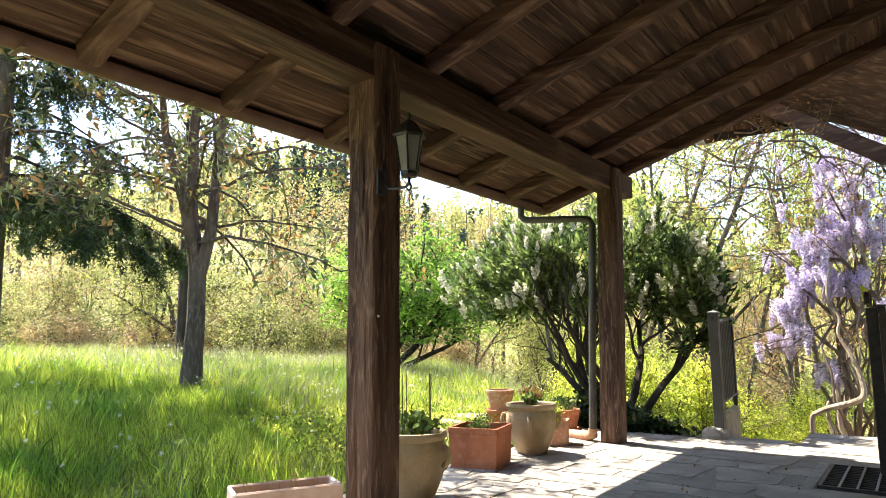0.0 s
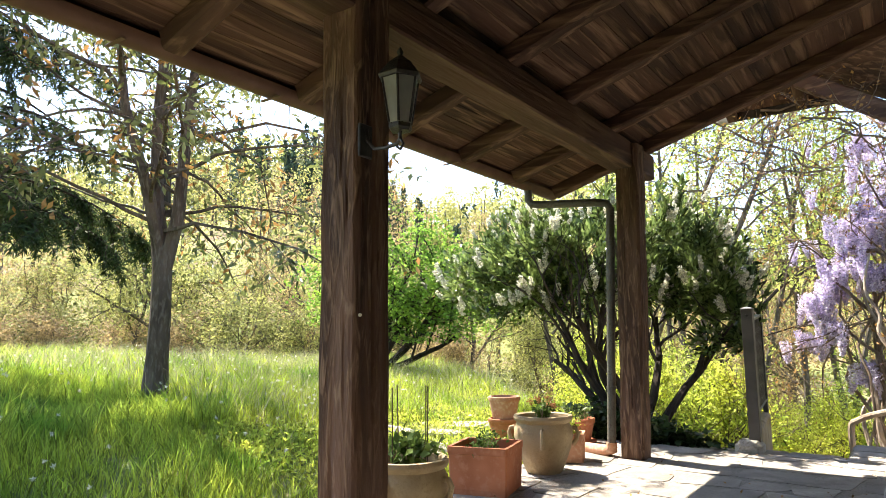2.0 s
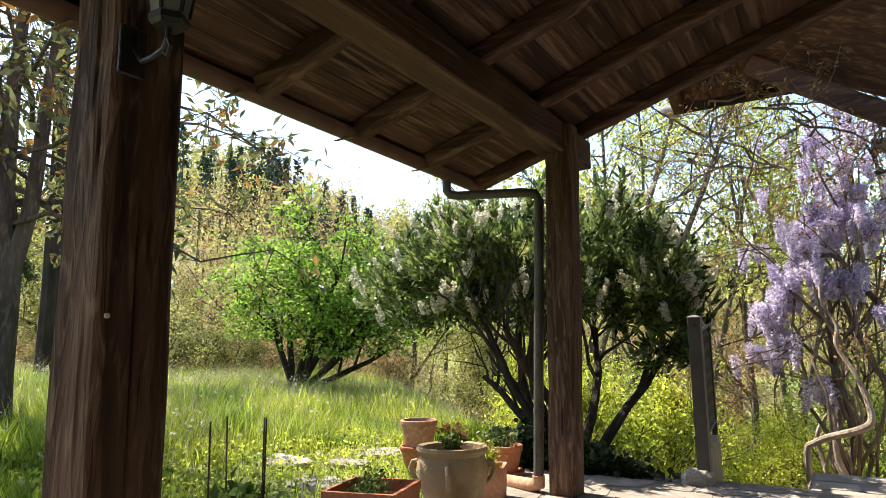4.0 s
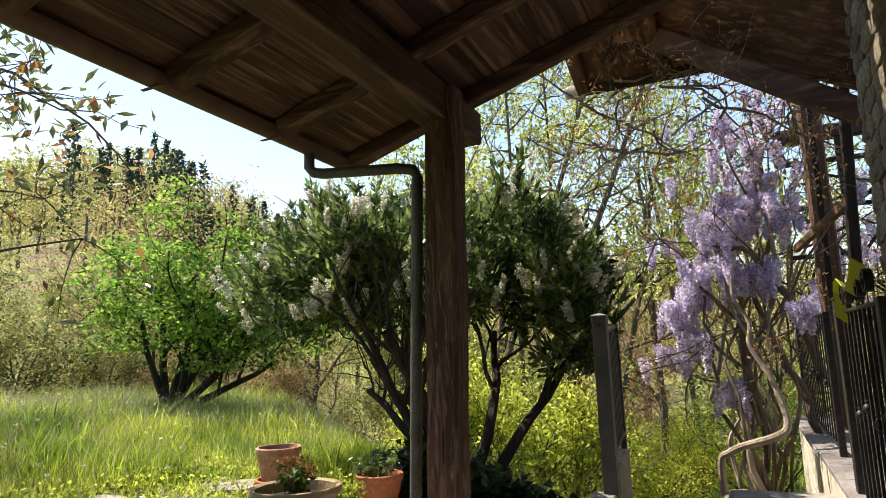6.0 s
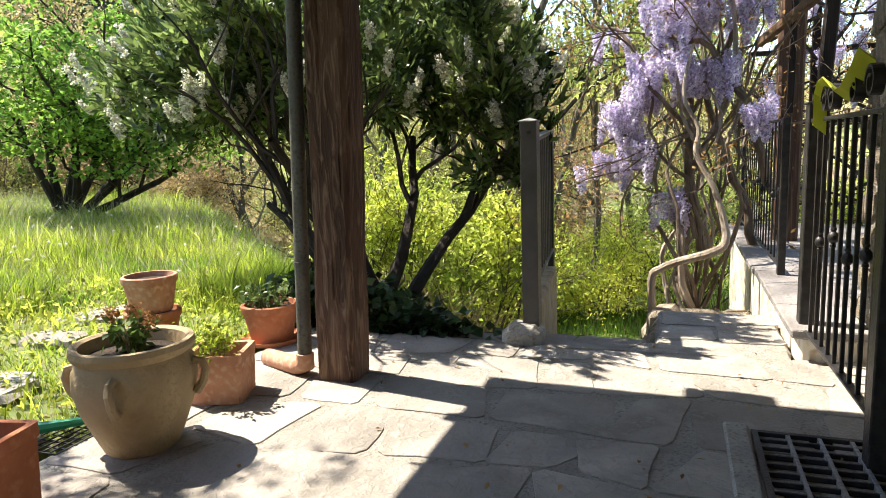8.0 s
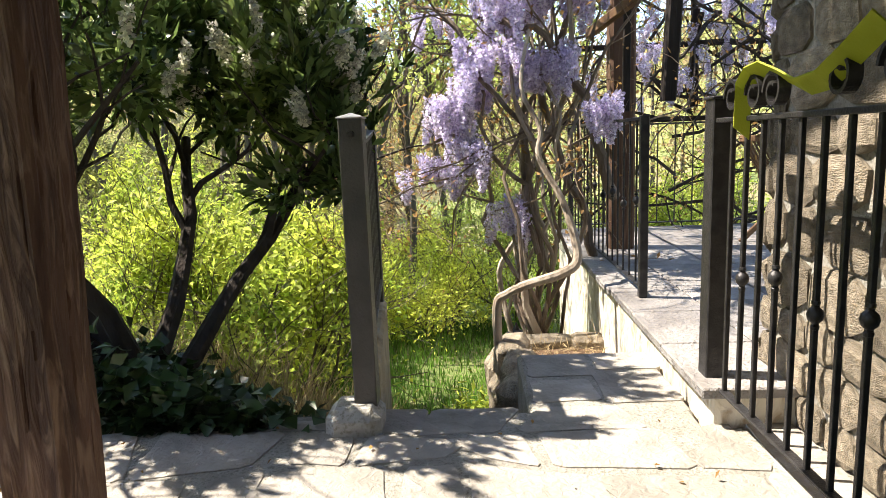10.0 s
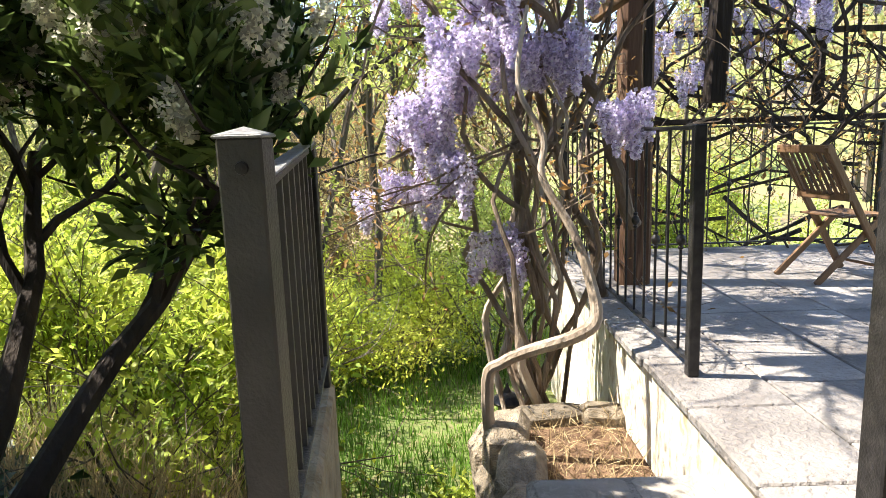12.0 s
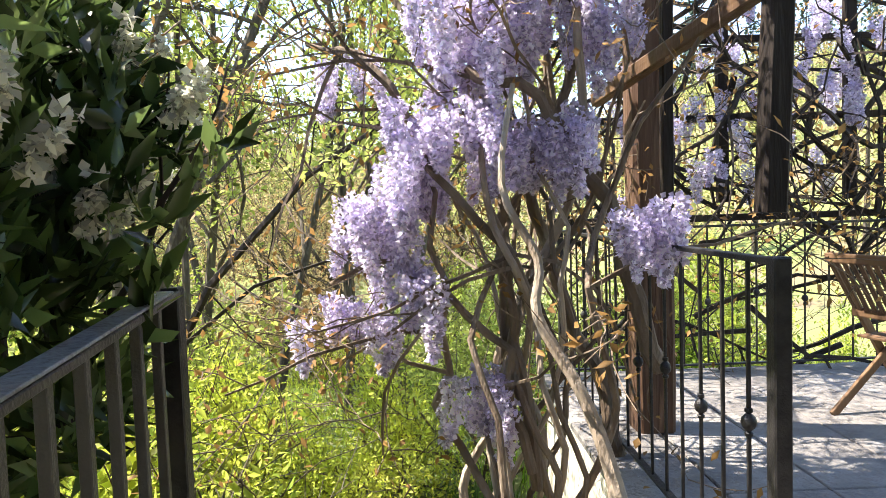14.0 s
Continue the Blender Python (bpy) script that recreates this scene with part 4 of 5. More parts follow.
for k in range(9):
    x, y = rng.uniform(-0.25, 0.25), rng.uniform(-0.07, 0.07)
    s = Shape().tube([(x, y, 0.13), (x + rng.uniform(-0.03, 0.03), y, 0.2), (x + rng.uniform(-0.08, 0.08), y + rng.uniform(-0.05, 0.05), rng.uniform(0.24, 0.4))], [0.005, 0.004, 0.002], 4)
    part("dry_stem", s, DRY, tr)
for k, (x, y, sx, sy, r) in enumerate(((-1.75, 2.75, 0.42, 0.3, 10), (-2.75, 3.25, 0.5, 0.32, -15), (-2.3, 4.3, 0.4, 0.35, 30), (-1.15, 2.35, 0.35, 0.25, 40), (-2.2, 3.6, 0.3, 0.22, 5))):
    ob = solid("stepping_stone", rubble[k], RUBBLE, "flat pale stepping stone in the grass", "stone", group="stepping stones")
    ob.data = rubble[k].copy()
    ob.data.materials.clear()
    ob.data.materials.append(STONE)
    ob.matrix_world = pose(x, y, float(land(x, y)) + 0.015, 0, 0, r) @ Matrix.Diagonal((sx * 1.5, sy * 1.4, 0.07, 1))
s = Shape().tube([(-1.25, 2.25, 0.02), (-1.05, 2.33, 0.05), (-0.9, 2.42, 0.06), (-0.8, 2.55, 0.05), (-0.72, 2.7, 0.03)], [0.016, 0.02, 0.03, 0.02, 0.012], 8)
solid("garden_hose", s, HOSE, "green garden hose end lying at the lawn edge", "hose", smooth=True)
gr = thing("drain_cover", "rusty wire drain cover at the patio edge", "grating", (-0.80, 2.5, -0.02))
for k in range(7):
    part("wire", Shape().tube([(-0.12, -0.15 + k * 0.05, 0.02), (0.12, -0.15 + k * 0.05, 0.02)], 0.004, 4), IRON, gr)
    part("wire", Shape().tube([(-0.12 + k * 0.04, -0.15, 0.026), (-0.12 + k * 0.04, 0.15, 0.026)], 0.004, 4), IRON, gr)

# ---- terrace timber, trellis and chair ----
per = thing("pergola", "dark timber pergola post with hanging trellis bars", "pergola")
part("post", Shape().timber((2.84, 8.02, TZ), (2.84, 8.02, 4.0), 0.23, 0.23, 0.008, 0.12, 0.15, 2), WOOD, per, "", True)
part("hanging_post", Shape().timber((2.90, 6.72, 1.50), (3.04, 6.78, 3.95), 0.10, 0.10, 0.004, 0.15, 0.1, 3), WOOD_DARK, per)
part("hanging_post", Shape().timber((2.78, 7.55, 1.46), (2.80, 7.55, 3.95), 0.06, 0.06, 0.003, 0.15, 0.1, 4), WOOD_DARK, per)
# Lighter wood than its neighbours: sunlight on this rail is in the colour.
part("trellis_rail", Shape().timber((2.55, 8.1, 2.20), (2.93, 6.72, 2.44), 0.06, 0.09, 0.003, 0.15, 0.1, 5), TEAK, per, "rail in lighter wood, toned as if sunlit")
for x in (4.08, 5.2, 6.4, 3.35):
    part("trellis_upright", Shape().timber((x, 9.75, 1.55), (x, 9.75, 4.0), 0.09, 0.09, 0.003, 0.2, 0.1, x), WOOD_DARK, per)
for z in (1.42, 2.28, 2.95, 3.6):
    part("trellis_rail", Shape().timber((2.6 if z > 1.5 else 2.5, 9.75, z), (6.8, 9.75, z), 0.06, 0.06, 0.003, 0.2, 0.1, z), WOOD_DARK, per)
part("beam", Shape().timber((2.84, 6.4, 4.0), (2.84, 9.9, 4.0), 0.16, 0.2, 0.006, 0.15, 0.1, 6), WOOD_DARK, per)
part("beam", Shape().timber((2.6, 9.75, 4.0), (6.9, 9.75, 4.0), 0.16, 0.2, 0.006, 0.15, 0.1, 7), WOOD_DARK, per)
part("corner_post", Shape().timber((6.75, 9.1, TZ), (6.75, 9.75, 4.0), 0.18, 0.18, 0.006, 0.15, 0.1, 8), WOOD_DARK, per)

ch = thing("folding_chair", "slatted teak folding garden chair on the terrace", "chair", (4.40, 8.0, TZ), 14)
k = 1.1
for y in (-0.23, 0.23):
    part("back_leg", Shape().timber((0.30 * k, y, 0), (-0.30 * k, y, 0.93 * k), 0.028, 0.055, 0.001, 0.2, 0.15), TEAK, ch)
    part("front_leg", Shape().timber((-0.30 * k, y * 0.88, 0), (0.24 * k, y * 0.88, 0.46 * k), 0.026, 0.05, 0.001, 0.2, 0.15), TEAK, ch)
for i in range(8):
    y = -0.19 + i * 0.054
    part("back_slat", Shape().timber((-0.115 * k, y, 0.60 * k), (-0.285 * k, y, 0.885 * k), 0.032, 0.012, 0.0005, 0.2, 0.1), TEAK, ch)
for x, z in ((-0.30, 0.91), (-0.105, 0.585)):
    part("back_rail", Shape().timber((x * k, -0.25, z * k), (x * k, 0.25, z * k), 0.03, 0.06, 0.001, 0.2, 0.15), TEAK, ch)
for i in range(8):
    x = -0.1 + i * 0.05
    part("seat_slat", Shape().box((x - 0.02) * k, (x + 0.02) * k, -0.21, 0.21, 0.44 * k, 0.455 * k, 0.003), TEAK, ch)
part("stretcher", Shape().tube([(0.24 * k, -0.23, 0.09), (0.24 * k, 0.23, 0.09)], 0.012, 8), TEAK, ch)

gl = thing("garden_lantern", "small dark garden lantern at the foot of the vine", "lantern", (1.78, 7.35, -0.92))
part("post", Shape().tube([(0, 0, -0.3), (0, 0, 0.28)], 0.02, 8), IRON, gl)
part("body", Shape().lathe([(0.05, 0.28), (0.06, 0.3), (0.075, 0.42), (0.06, 0.43)], 10), GLASS_MILK, gl)
part("roof", Shape().lathe([(0.115, 0.42), (0.12, 0.435), (0.07, 0.475), (0.03, 0.495), (0.015, 0.53), (0.004, 0.56)], 14), IRON, gl)


# ---- plants ----
def tree(name, label, at, height, radius, bark, leaf, count, size, narrow=0.5, levels=3, kids=4, spread=0.7, lift=0.15, heading=(0, 0, 1), seed=1, puff=0.16, droop=0.2, start=0.35, sides=7, category="tree", bend=0.25, shrink=0.62, steps=6, least=0.0):
    ob = thing(name, label, category, at)
    rows, tips = grow((0, 0, -0.15), heading, height, radius, levels, kids, bend, spread, lift, steps, shrink, seed, None, None, start)
    part("trunk", limbs(rows, sides, least), bark, ob, "", True)
    part("crown", leaves("crown", around(tips, count, puff), size, size * narrow, leaf, droop, 0.6), leaf, ob)
    return ob


def gz_at(x, y, d=0.0):
    return (x, y, float(land(x, y)) + d)


def tufts(name, places, per, spread, length, width, mat, droop=0.2):
    """Bunches of leaves that spread from each place."""
    c = np.array([tuple(p) for p in places])
    p = np.repeat(c, per, axis=0) + rng.normal(size=(len(c) * per, 3)) * spread
    return leaves(name, p, length, width, mat, droop, 0.6)


def limb_tree(name, label, at, stems, low, high, count, reach, droop, twigs, seed, bark, mats, per, size):
    """A tree of bare stems and wide limbs that sink at their ends, with leaves in bunches on the twigs."""
    r = np.random.default_rng(seed)
    ob = thing(name, label, "tree", at)
    rows, ends = [], []
    for pts, rad in stems:
        rows.append(([Vector(p) for p in pts], rad))
    for k in range(count):
        pts, rad = rows[k % len(stems)]
        z = low + (high - low) * ((k + r.uniform(0, 1)) / count)
        i = max([j for j in range(len(pts) - 1) if pts[j].z <= z] or [0])
        q = min(1.0, max(0.0, (z - pts[i].z) / (pts[i + 1].z - pts[i].z)))
        root = pts[i].lerp(pts[i + 1], q)
        ln = reach * (1.05 - 0.55 * (z - low) / (high - low)) * r.uniform(0.7, 1.15)
        a = k * 2.399 + r.uniform(-0.4, 0.4)
        limb, p, h = [root.copy()], root.copy(), Vector((math.cos(a), math.sin(a), r.uniform(0.15, 0.6)))
        for j in range(9):
            h = (h + Vector(r.normal(size=3)) * 0.16 + Vector((0, 0, -droop * (0.3 + j * 0.07)))).normalized()
            if p.z < 1.6:
                h.z = max(h.z, 0.15)
            p = p + h * ln / 9
            limb.append(p.copy())
        w = 0.012 + 0.016 * ln / reach
        rows.append((limb, [w * (1 - 0.085 * j) for j in range(10)]))
        for m in range(twigs):
            j = int(r.integers(3, 10))
            t = limb[min(j, 9)]
            g = Vector((r.normal() * 0.8 + math.cos(a) * 0.5, r.normal() * 0.8 + math.sin(a) * 0.5, r.normal() * 0.5 - droop * 1.2))
            tw, sub = [t.copy()], t.copy()
            for e in range(4):
                g = (g.normalized() + Vector(r.normal(size=3)) * 0.3 + Vector((0, 0, -droop * 0.25)))
                sub = sub + g.normalized() * r.uniform(0.10, 0.2)
                tw.append(sub.copy())
            rows.append((tw, [0.006, 0.005, 0.004, 0.003, 0.0025]))
            ends += [tw[2], tw[3], tw[4]]
    part("trunk", limbs(rows, 8), bark, ob, "", True)
    share = [ends[i::len(mats)] for i in range(len(mats))]
    for mat, places in zip(mats, share):
        part("foliage", tufts("foliage", places, per, 0.05, size, size * 0.36, mat), mat, ob)["kind"] = "stuff"
    return ob


# magnolia on the lawn, a bare dark trunk far behind it
MAG = [([(0, 0, -0.15), (0.0, 0.02, 0.5), (0.06, 0.0, 1.0), (0.02, 0.02, 1.55), (-0.10, -0.02, 2.3), (-0.16, 0.0, 3.4), (-0.12, 0.05, 4.8), (-0.1, 0, 6.2)], [0.17, 0.125, 0.115, 0.11, 0.085, 0.07, 0.045, 0.015]),
       ([(0.02, 0.02, 1.4), (0.16, 0.10, 2.1), (0.22, 0.14, 3.2), (0.34, 0.2, 4.6), (0.4, 0.25, 5.8)], [0.09, 0.075, 0.062, 0.04, 0.015]),
       ([(0.0, 0.0, 1.7), (0.05, -0.22, 2.4), (0.0, -0.5, 3.3), (0.1, -0.75, 4.6)], [0.08, 0.065, 0.05, 0.02])]
limb_tree("magnolia_tree", "old twiggy tree with sparse bronze-green leaves on the lawn", gz_at(-4.72, 1.6), MAG, 1.9, 5.4, 54, 2.9, 0.17, 11, 21, BARK, [LF_MAGNOLIA, LF_MAGNOLIA, LF_MAGNOLIA, LF_MAGNOLIA, LF_BRONZE], 4, 0.13)
BARE = [([(0, 0, -0.15), (0.0, 0.0, 1.5), (-0.05, 0, 3.5), (-0.1, 0, 5.5), (-0.1, 0, 7.4)], [0.18, 0.15, 0.13, 0.09, 0.03])]
limb_tree("dark_trunk_tree", "slender dark trunk with twiggy crown behind the lawn tree", gz_at(-9.4, 4.5), BARE, 3.2, 7.0, 22, 2.0, 0.08, 6, 22, BARK_DARK, [LF_MAGNOLIA, LF_WOOD], 3, 0.11)


def fir(at, height, reach, seed, label):
    """A fir whose long boughs carry curtains of hanging sprays."""
    r = np.random.default_rng(seed)
    ob = thing("fir_tree", label, "tree", at)
    part("trunk", Shape().tube([(0, 0, -0.2), (0.0, 0, 1.5), (0.03, 0, height * 0.5), (0, 0.02, height)], [0.19, 0.15, 0.11, 0.02], 10), BARK, ob, "", True)
    br, needles, stem = Shape(), [], []
    for k in range(42):
        u = k / 42
        z = 2.15 + (height - 2.4) * u
        a = radians(20) + k * 2.399 if k > 5 else radians((38, 8, 62, -30, 90, 150)[k])
        ln = reach * (1.0 - 0.75 * u) * r.uniform(0.75, 1.1) if k > 5 else reach * (0.86, 0.8, 0.95, 0.9, 0.9, 0.9)[k]
        rich = 1.0 if k < 6 else r.choice([0.25, 0.5, 0.9])
        pts = [Vector((ln * q * math.cos(a), ln * q * math.sin(a), z + 0.30 * ln * q - 0.62 * ln * q * q)) for q in np.linspace(0, 1, 7)]
        br.tube(pts, [0.034, 0.028, 0.022, 0.017, 0.012, 0.008, 0.004], 5, False)
        for i in range(int(46 * ln / reach * rich) + 5):
            q = r.uniform(0.22, 1)
            j = min(int(q * 6), 5)
            p = pts[j].lerp(pts[j + 1], q * 6 - j)
            side = Vector((-math.sin(a), math.cos(a), 0)) * r.normal() * 0.22
            drop = r.uniform(0.2, 0.62) * (0.5 + 0.6 * math.sin(math.pi * q))
            end = p + side + Vector((0, 0, -drop)) + Vector((math.cos(a), math.sin(a), 0)) * 0.12
            br.tube([p, p.lerp(end, 0.5) + side * 0.15, end], [0.006, 0.004, 0.002], 3, False)
            n = int(60 + 130 * drop)
            t = r.uniform(0, 1, n)
            base = np.array(p)[None] + np.outer(t, np.array(end - p)) + r.normal(size=(n, 3)) * 0.016
            needles.append(base)
    part("branchwork", br, BARK_DARK, ob)
    part("needles", leaves("needles", np.concatenate(needles), 0.085, 0.017, LF_FIR, 0.7, 0.4), LF_FIR, ob)


fir(gz_at(-6.75, 0.0), 8.0, 2.6, 3, "dark fir with drooping branches at the lawn edge")

# maple and laurel
mp = thing("maple_tree", "young maple in fresh bright green leaf", "tree", gz_at(-7.15, 8.0))
rows, tips = [], []
for k, (hx, hy, ln) in enumerate(((0.05, 0.1, 2.3), (1.3, 0.7, 2.3), (0.5, 0.5, 2.5), (-0.2, -0.15, 1.9), (0.9, 0.55, 2.4), (0.25, 0.2, 2.6), (1.7, 0.6, 2.1), (0.8, -0.1, 2.2))):
    grow((0, 0, -0.1), (hx, hy, 1), ln, 0.075, 3, 4, 0.22, 0.8, 0.1, 5, 0.55, 40 + k, rows, tips, 0.4)
part("trunk", limbs(rows, 6), BARK_DARK, mp, "", True)
tier = np.array([tuple(p) for p in tips])
tier = tier[rng.permutation(len(tier))[:400]]
q = np.repeat(tier, 40, axis=0) + rng.normal(size=(len(tier) * 40, 3)) * np.array([0.21, 0.21, 0.05])
q[:, 2] -= 0.25 * ((q[:, :2] - np.repeat(tier, 40, axis=0)[:, :2]) ** 2).sum(1) * 6
q = q[q[:, 2] > 1.05 - 0.35 * (q[:, 0] > 0.9)]
part("crown", leaves("crown", q, 0.082, 0.07, LF_MAPLE, 0.35, 2.2, 0.8), LF_MAPLE, mp)

lau = thing("laurel_bush", "large dark cherry laurel with white flower spikes", "bush", (-0.30, 5.0, -0.12))
rows, tips = [], []
for k, (hx, hy, hz) in enumerate(((-0.9, 0.25, 1), (-0.5, 0.55, 1), (-0.15, 0.3, 1.2), (0.35, 0.35, 1), (0.22, 0.5, 1), (-1.5, 0.35, 1.0), (-0.7, 0.0, 1.1))):
    grow((rng.uniform(-0.15, 0.1), rng.uniform(-0.05, 0.1), 0), (hx, hy, hz), 1.75, 0.065, 2, 4, 0.3, 0.6, 0.2, 6, 0.55, 60 + k, rows, tips, 0.5)
part("trunk", limbs(rows, 7), BARK_DARK, lau, "", True)
cen, rad = np.array([-0.95, 0.5, 2.12]), np.array([1.8, 1.05, 0.62])
lf, ld, spikes = [], [], []
for k in range(150):
    d = rng.normal(size=3)
    d /= np.linalg.norm(d)
    c = cen + d * rad * rng.uniform(0.55, 1.12)
    if k > 126:
        c = np.array([rng.uniform(0.40, 0.98), rng.uniform(0.2, 1.0), rng.uniform(1.1, 2.4)])
    elif c[2] < (1.6 if c[0] < -0.6 else 1.25):
        continue
    cr = rng.uniform(0.13, 0.33 if k < 127 else 0.24)
    u = rng.normal(size=(165, 3))
    u /= np.linalg.norm(u, axis=1)[:, None]
    lf.append(c + u * cr * rng.uniform(0.45, 1.0, (165, 1)) * np.array([1, 1, 0.85]))
    ld.append(u * 0.5 + d * 0.5 + np.array([0, 0, 0.45]))
    for q in range(2):
        top = c + np.array([rng.normal() * 0.12, rng.normal() * 0.12, cr * 0.6])
        up = np.array([d[0] * 0.5 + rng.normal() * 0.25, d[1] * 0.5 + rng.normal() * 0.25, 1.0])
        lf.append(top + up * rng.uniform(0, 0.22, (26, 1)) + rng.normal(size=(26, 3)) * 0.012)
        ld.append(np.tile(up * 0.75, (26, 1)))
    for q in range(4):
        a = d + rng.normal(size=3) * 0.45 + np.array([0, 0, 0.35])
        spikes.append((c + a / np.linalg.norm(a) * cr * 1.22, a))
part("crown", leaves("crown", np.concatenate(lf), 0.115, 0.042, LF_LAUREL, -0.1, 0.5, 0.55, np.concatenate(ld)), LF_LAUREL, lau)
forms = []
for k in range(3):
    t = rng.uniform(0, 1, 110)
    a = rng.uniform(0, math.tau, 110)
    forms.append(leaves("flower_spike", np.stack([0.016 * np.cos(a), 0.016 * np.sin(a), 0.15 * t], -1), 0.028, 0.022, WHITE_SPIKE, -0.1, 0.2))
outer = [i for i in rng.permutation(len(spikes)) if np.linalg.norm((spikes[i][0] - cen) / rad) > 0.92 and spikes[i][0][2] > 1.5]
for k, i in enumerate(outer[:295]):
    q, a = spikes[i]
    ob = part("flower_spike", forms[k % 3], WHITE_SPIKE, lau)
    ob.matrix_basis = Matrix.Translation(q) @ Vector((a[0] * 0.5, a[1] * 0.5, 1.0)).to_track_quat("Z", "Y").to_matrix().to_4x4()

# ivy on the bank
p = np.stack([rng.uniform(-1.1, 0.88, 13000), 4.42 + rng.uniform(0, 1, 13000) ** 1.5 * 2.0], -1)
z = land(p[:, 0], p[:, 1]) + np.abs(rng.normal(size=13000)) * 0.13 + 0.07
ivy = solid("ivy", leaves("ivy", np.column_stack([p, z]), 0.09, 0.085, LF_IVY, 0.1, 1.3), LF_IVY, "dark ivy covering the bank behind the patio", "ivy", "stuff")


# bushes: a few kinds, repeated
def bush(name, label, at, r, h, leaf, count, size, narrow, seed):
    g = np.random.default_rng(seed)
    ob = thing(name, label, "bush", at, 0, name + "es")
    rows, tips = [], []
    for k in range(9):
        a = k * 2.4
        grow((0.1 * r * math.cos(a), 0.1 * r * math.sin(a), -0.1), (math.cos(a) * 0.7, math.sin(a) * 0.7, 1), h * 0.8, 0.02, 2, 4, 0.3, 0.7, 0.1, 4, 0.6, seed * 50 + k, rows, tips, 0.2)
    part("woody_frame", limbs(rows, 4), BARK, ob)
    q = around(tips, count, 0.13 * r)
    q[:, :2] *= r / max(0.3, np.percentile(np.hypot(q[:, 0], q[:, 1]), 92))
    q[:, 2] *= h / max(0.3, np.percentile(q[:, 2], 96))
    part("foliage", leaves("foliage", q, size, size * narrow, leaf, 0.1, 0.8), leaf, ob)
    return ob


green = [bush("green_bush", "loose bright green bush on the bank", gz_at(-0.35, 7.1), 0.95, 1.95, LF_BUSH, 5600, 0.085, 0.42, 2), bush("green_bush", "loose bright green bush on the bank", gz_at(-1.2, 8.7), 0.95, 1.9, LF_BUSH, 5200, 0.08, 0.45, 3)]
gold = [bush("yellow_bush", "yellow-green spring bush in the garden", gz_at(0.85, 10.2), 1.05, 1.2, LF_SPIREA, 9000, 0.06, 0.4, 5), bush("yellow_bush", "yellow-green spring bush in the garden", gz_at(-1.9, 10.2), 1.1, 2.0, LF_YELLOW, 5600, 0.085, 0.4, 6)]
ring = [bush("woodland_bush", "dull yellow-green bush at the edge of the woods", gz_at(-12.0, 10.5), 1.1, 1.5, LF_WOOD, 6000, 0.075, 0.5, 8), bush("woodland_bush", "brownish budding shrub at the edge of the woods", gz_at(-9.0, 13.0), 1.2, 1.2, LF_FARBROWN, 6000, 0.075, 0.5, 9)]
spots = [(-0.5, 9.7, 1), (2.0, 11.0, 1), (4.6, 11.6, 0), (6.6, 12.0, 0), (-1.5, 7.4, 0), (-1.2, 11.4, 1), (-3.6, 10.9, 1), (-2.3, 13.6, 0), (0.6, 15.6, 1), (4.2, 13.8, 0), (6.2, 15.0, 0), (2.6, 18.5, 0), (-4.4, 13.4, 0)]
for i, (x, y, c) in enumerate(spots):
    src = (gold if c else green)[i % 2]
    ob = copy_thing(src, pose(*gz_at(x, y), 0, 0, i * 77))
    sc = rng.uniform(0.7, 1.15)
    ob.scale = (sc, sc, sc * rng.uniform(0.85, 1.2))

# slender trees beyond the bank
thin = []
for k in range(4):
    thin.append(tree("slender_tree", "slender young tree with sparse yellow-green leaves", gz_at(-1.6 + 0.9 * k, 12.2 + 0.7 * k), 5.6 + k * 0.4, 0.075, BARK, LF_YELLOW, 2300, 0.11, 0.55, 3, 5, 0.6, 0.25, (0.22 - 0.1 * k, 0, 1), 80 + k, 0.22, 0.3, 0.3, bend=0.12, shrink=0.45, steps=8))
for i, (x, y) in enumerate(((-3.4, 13.2), (0.9, 15.5), (3.0, 17.5), (-5.2, 14.8), (-2.5, 16.8), (1.9, 21.0), (-0.4, 19.0), (-7.0, 17))):
    ob = copy_thing(thin[i % 4], pose(*gz_at(x, y), 0, 0, 0 if i < 3 else i * 50))
    sc = rng.uniform(0.85, 1.25)
    ob.scale = (sc, sc, sc)
for k, (stem, rad, reach) in enumerate((
        ([(-2.05, 10.6, -1.4), (-1.2, 10.6, 0.8), (-0.55, 10.55, 2.4), (0.1, 10.5, 3.8), (0.75, 10.5, 5.4), (1.4, 10.5, 7.2)], 0.085, 1.5),
        ([(-2.5, 10.3, -1.4), (-1.9, 10.3, 0.8), (-1.1, 10.25, 2.8), (-0.55, 10.25, 4.3), (-0.2, 10.3, 5.4), (0.1, 10.3, 7.0)], 0.07, 1.1),
        ([(-1.75, 10.9, -1.4), (-1.72, 10.9, 2.0), (-1.75, 10.9, 5.0), (-1.8, 10.9, 8.0)], 0.06, 0.9),
        ([(-1.2, 11.3, -1.4), (-1.15, 11.3, 2.0), (-1.1, 11.3, 5.0), (-1.15, 11.3, 8.0)], 0.05, 0.9))):
    x0, y0, z0 = stem[0]
    local = [(x - x0, y - y0, z - z0) for x, y, z in stem]
    n = len(local)
    limb_tree("slender_tree", "slender leaning trunk with open yellow-green leaves", stem[0], [(local, [rad * (1 - 0.75 * i / (n - 1)) for i in range(n)])], 3.2, local[-1][2] - 0.2, 24, reach, -0.03, 6, 400 + k, BARK, [LF_YELLOW], 4, 0.10)
lean = thing("leaning_sapling", "long thin sapling leaning over the path", "tree", (-0.80, 9.4, -1.25))
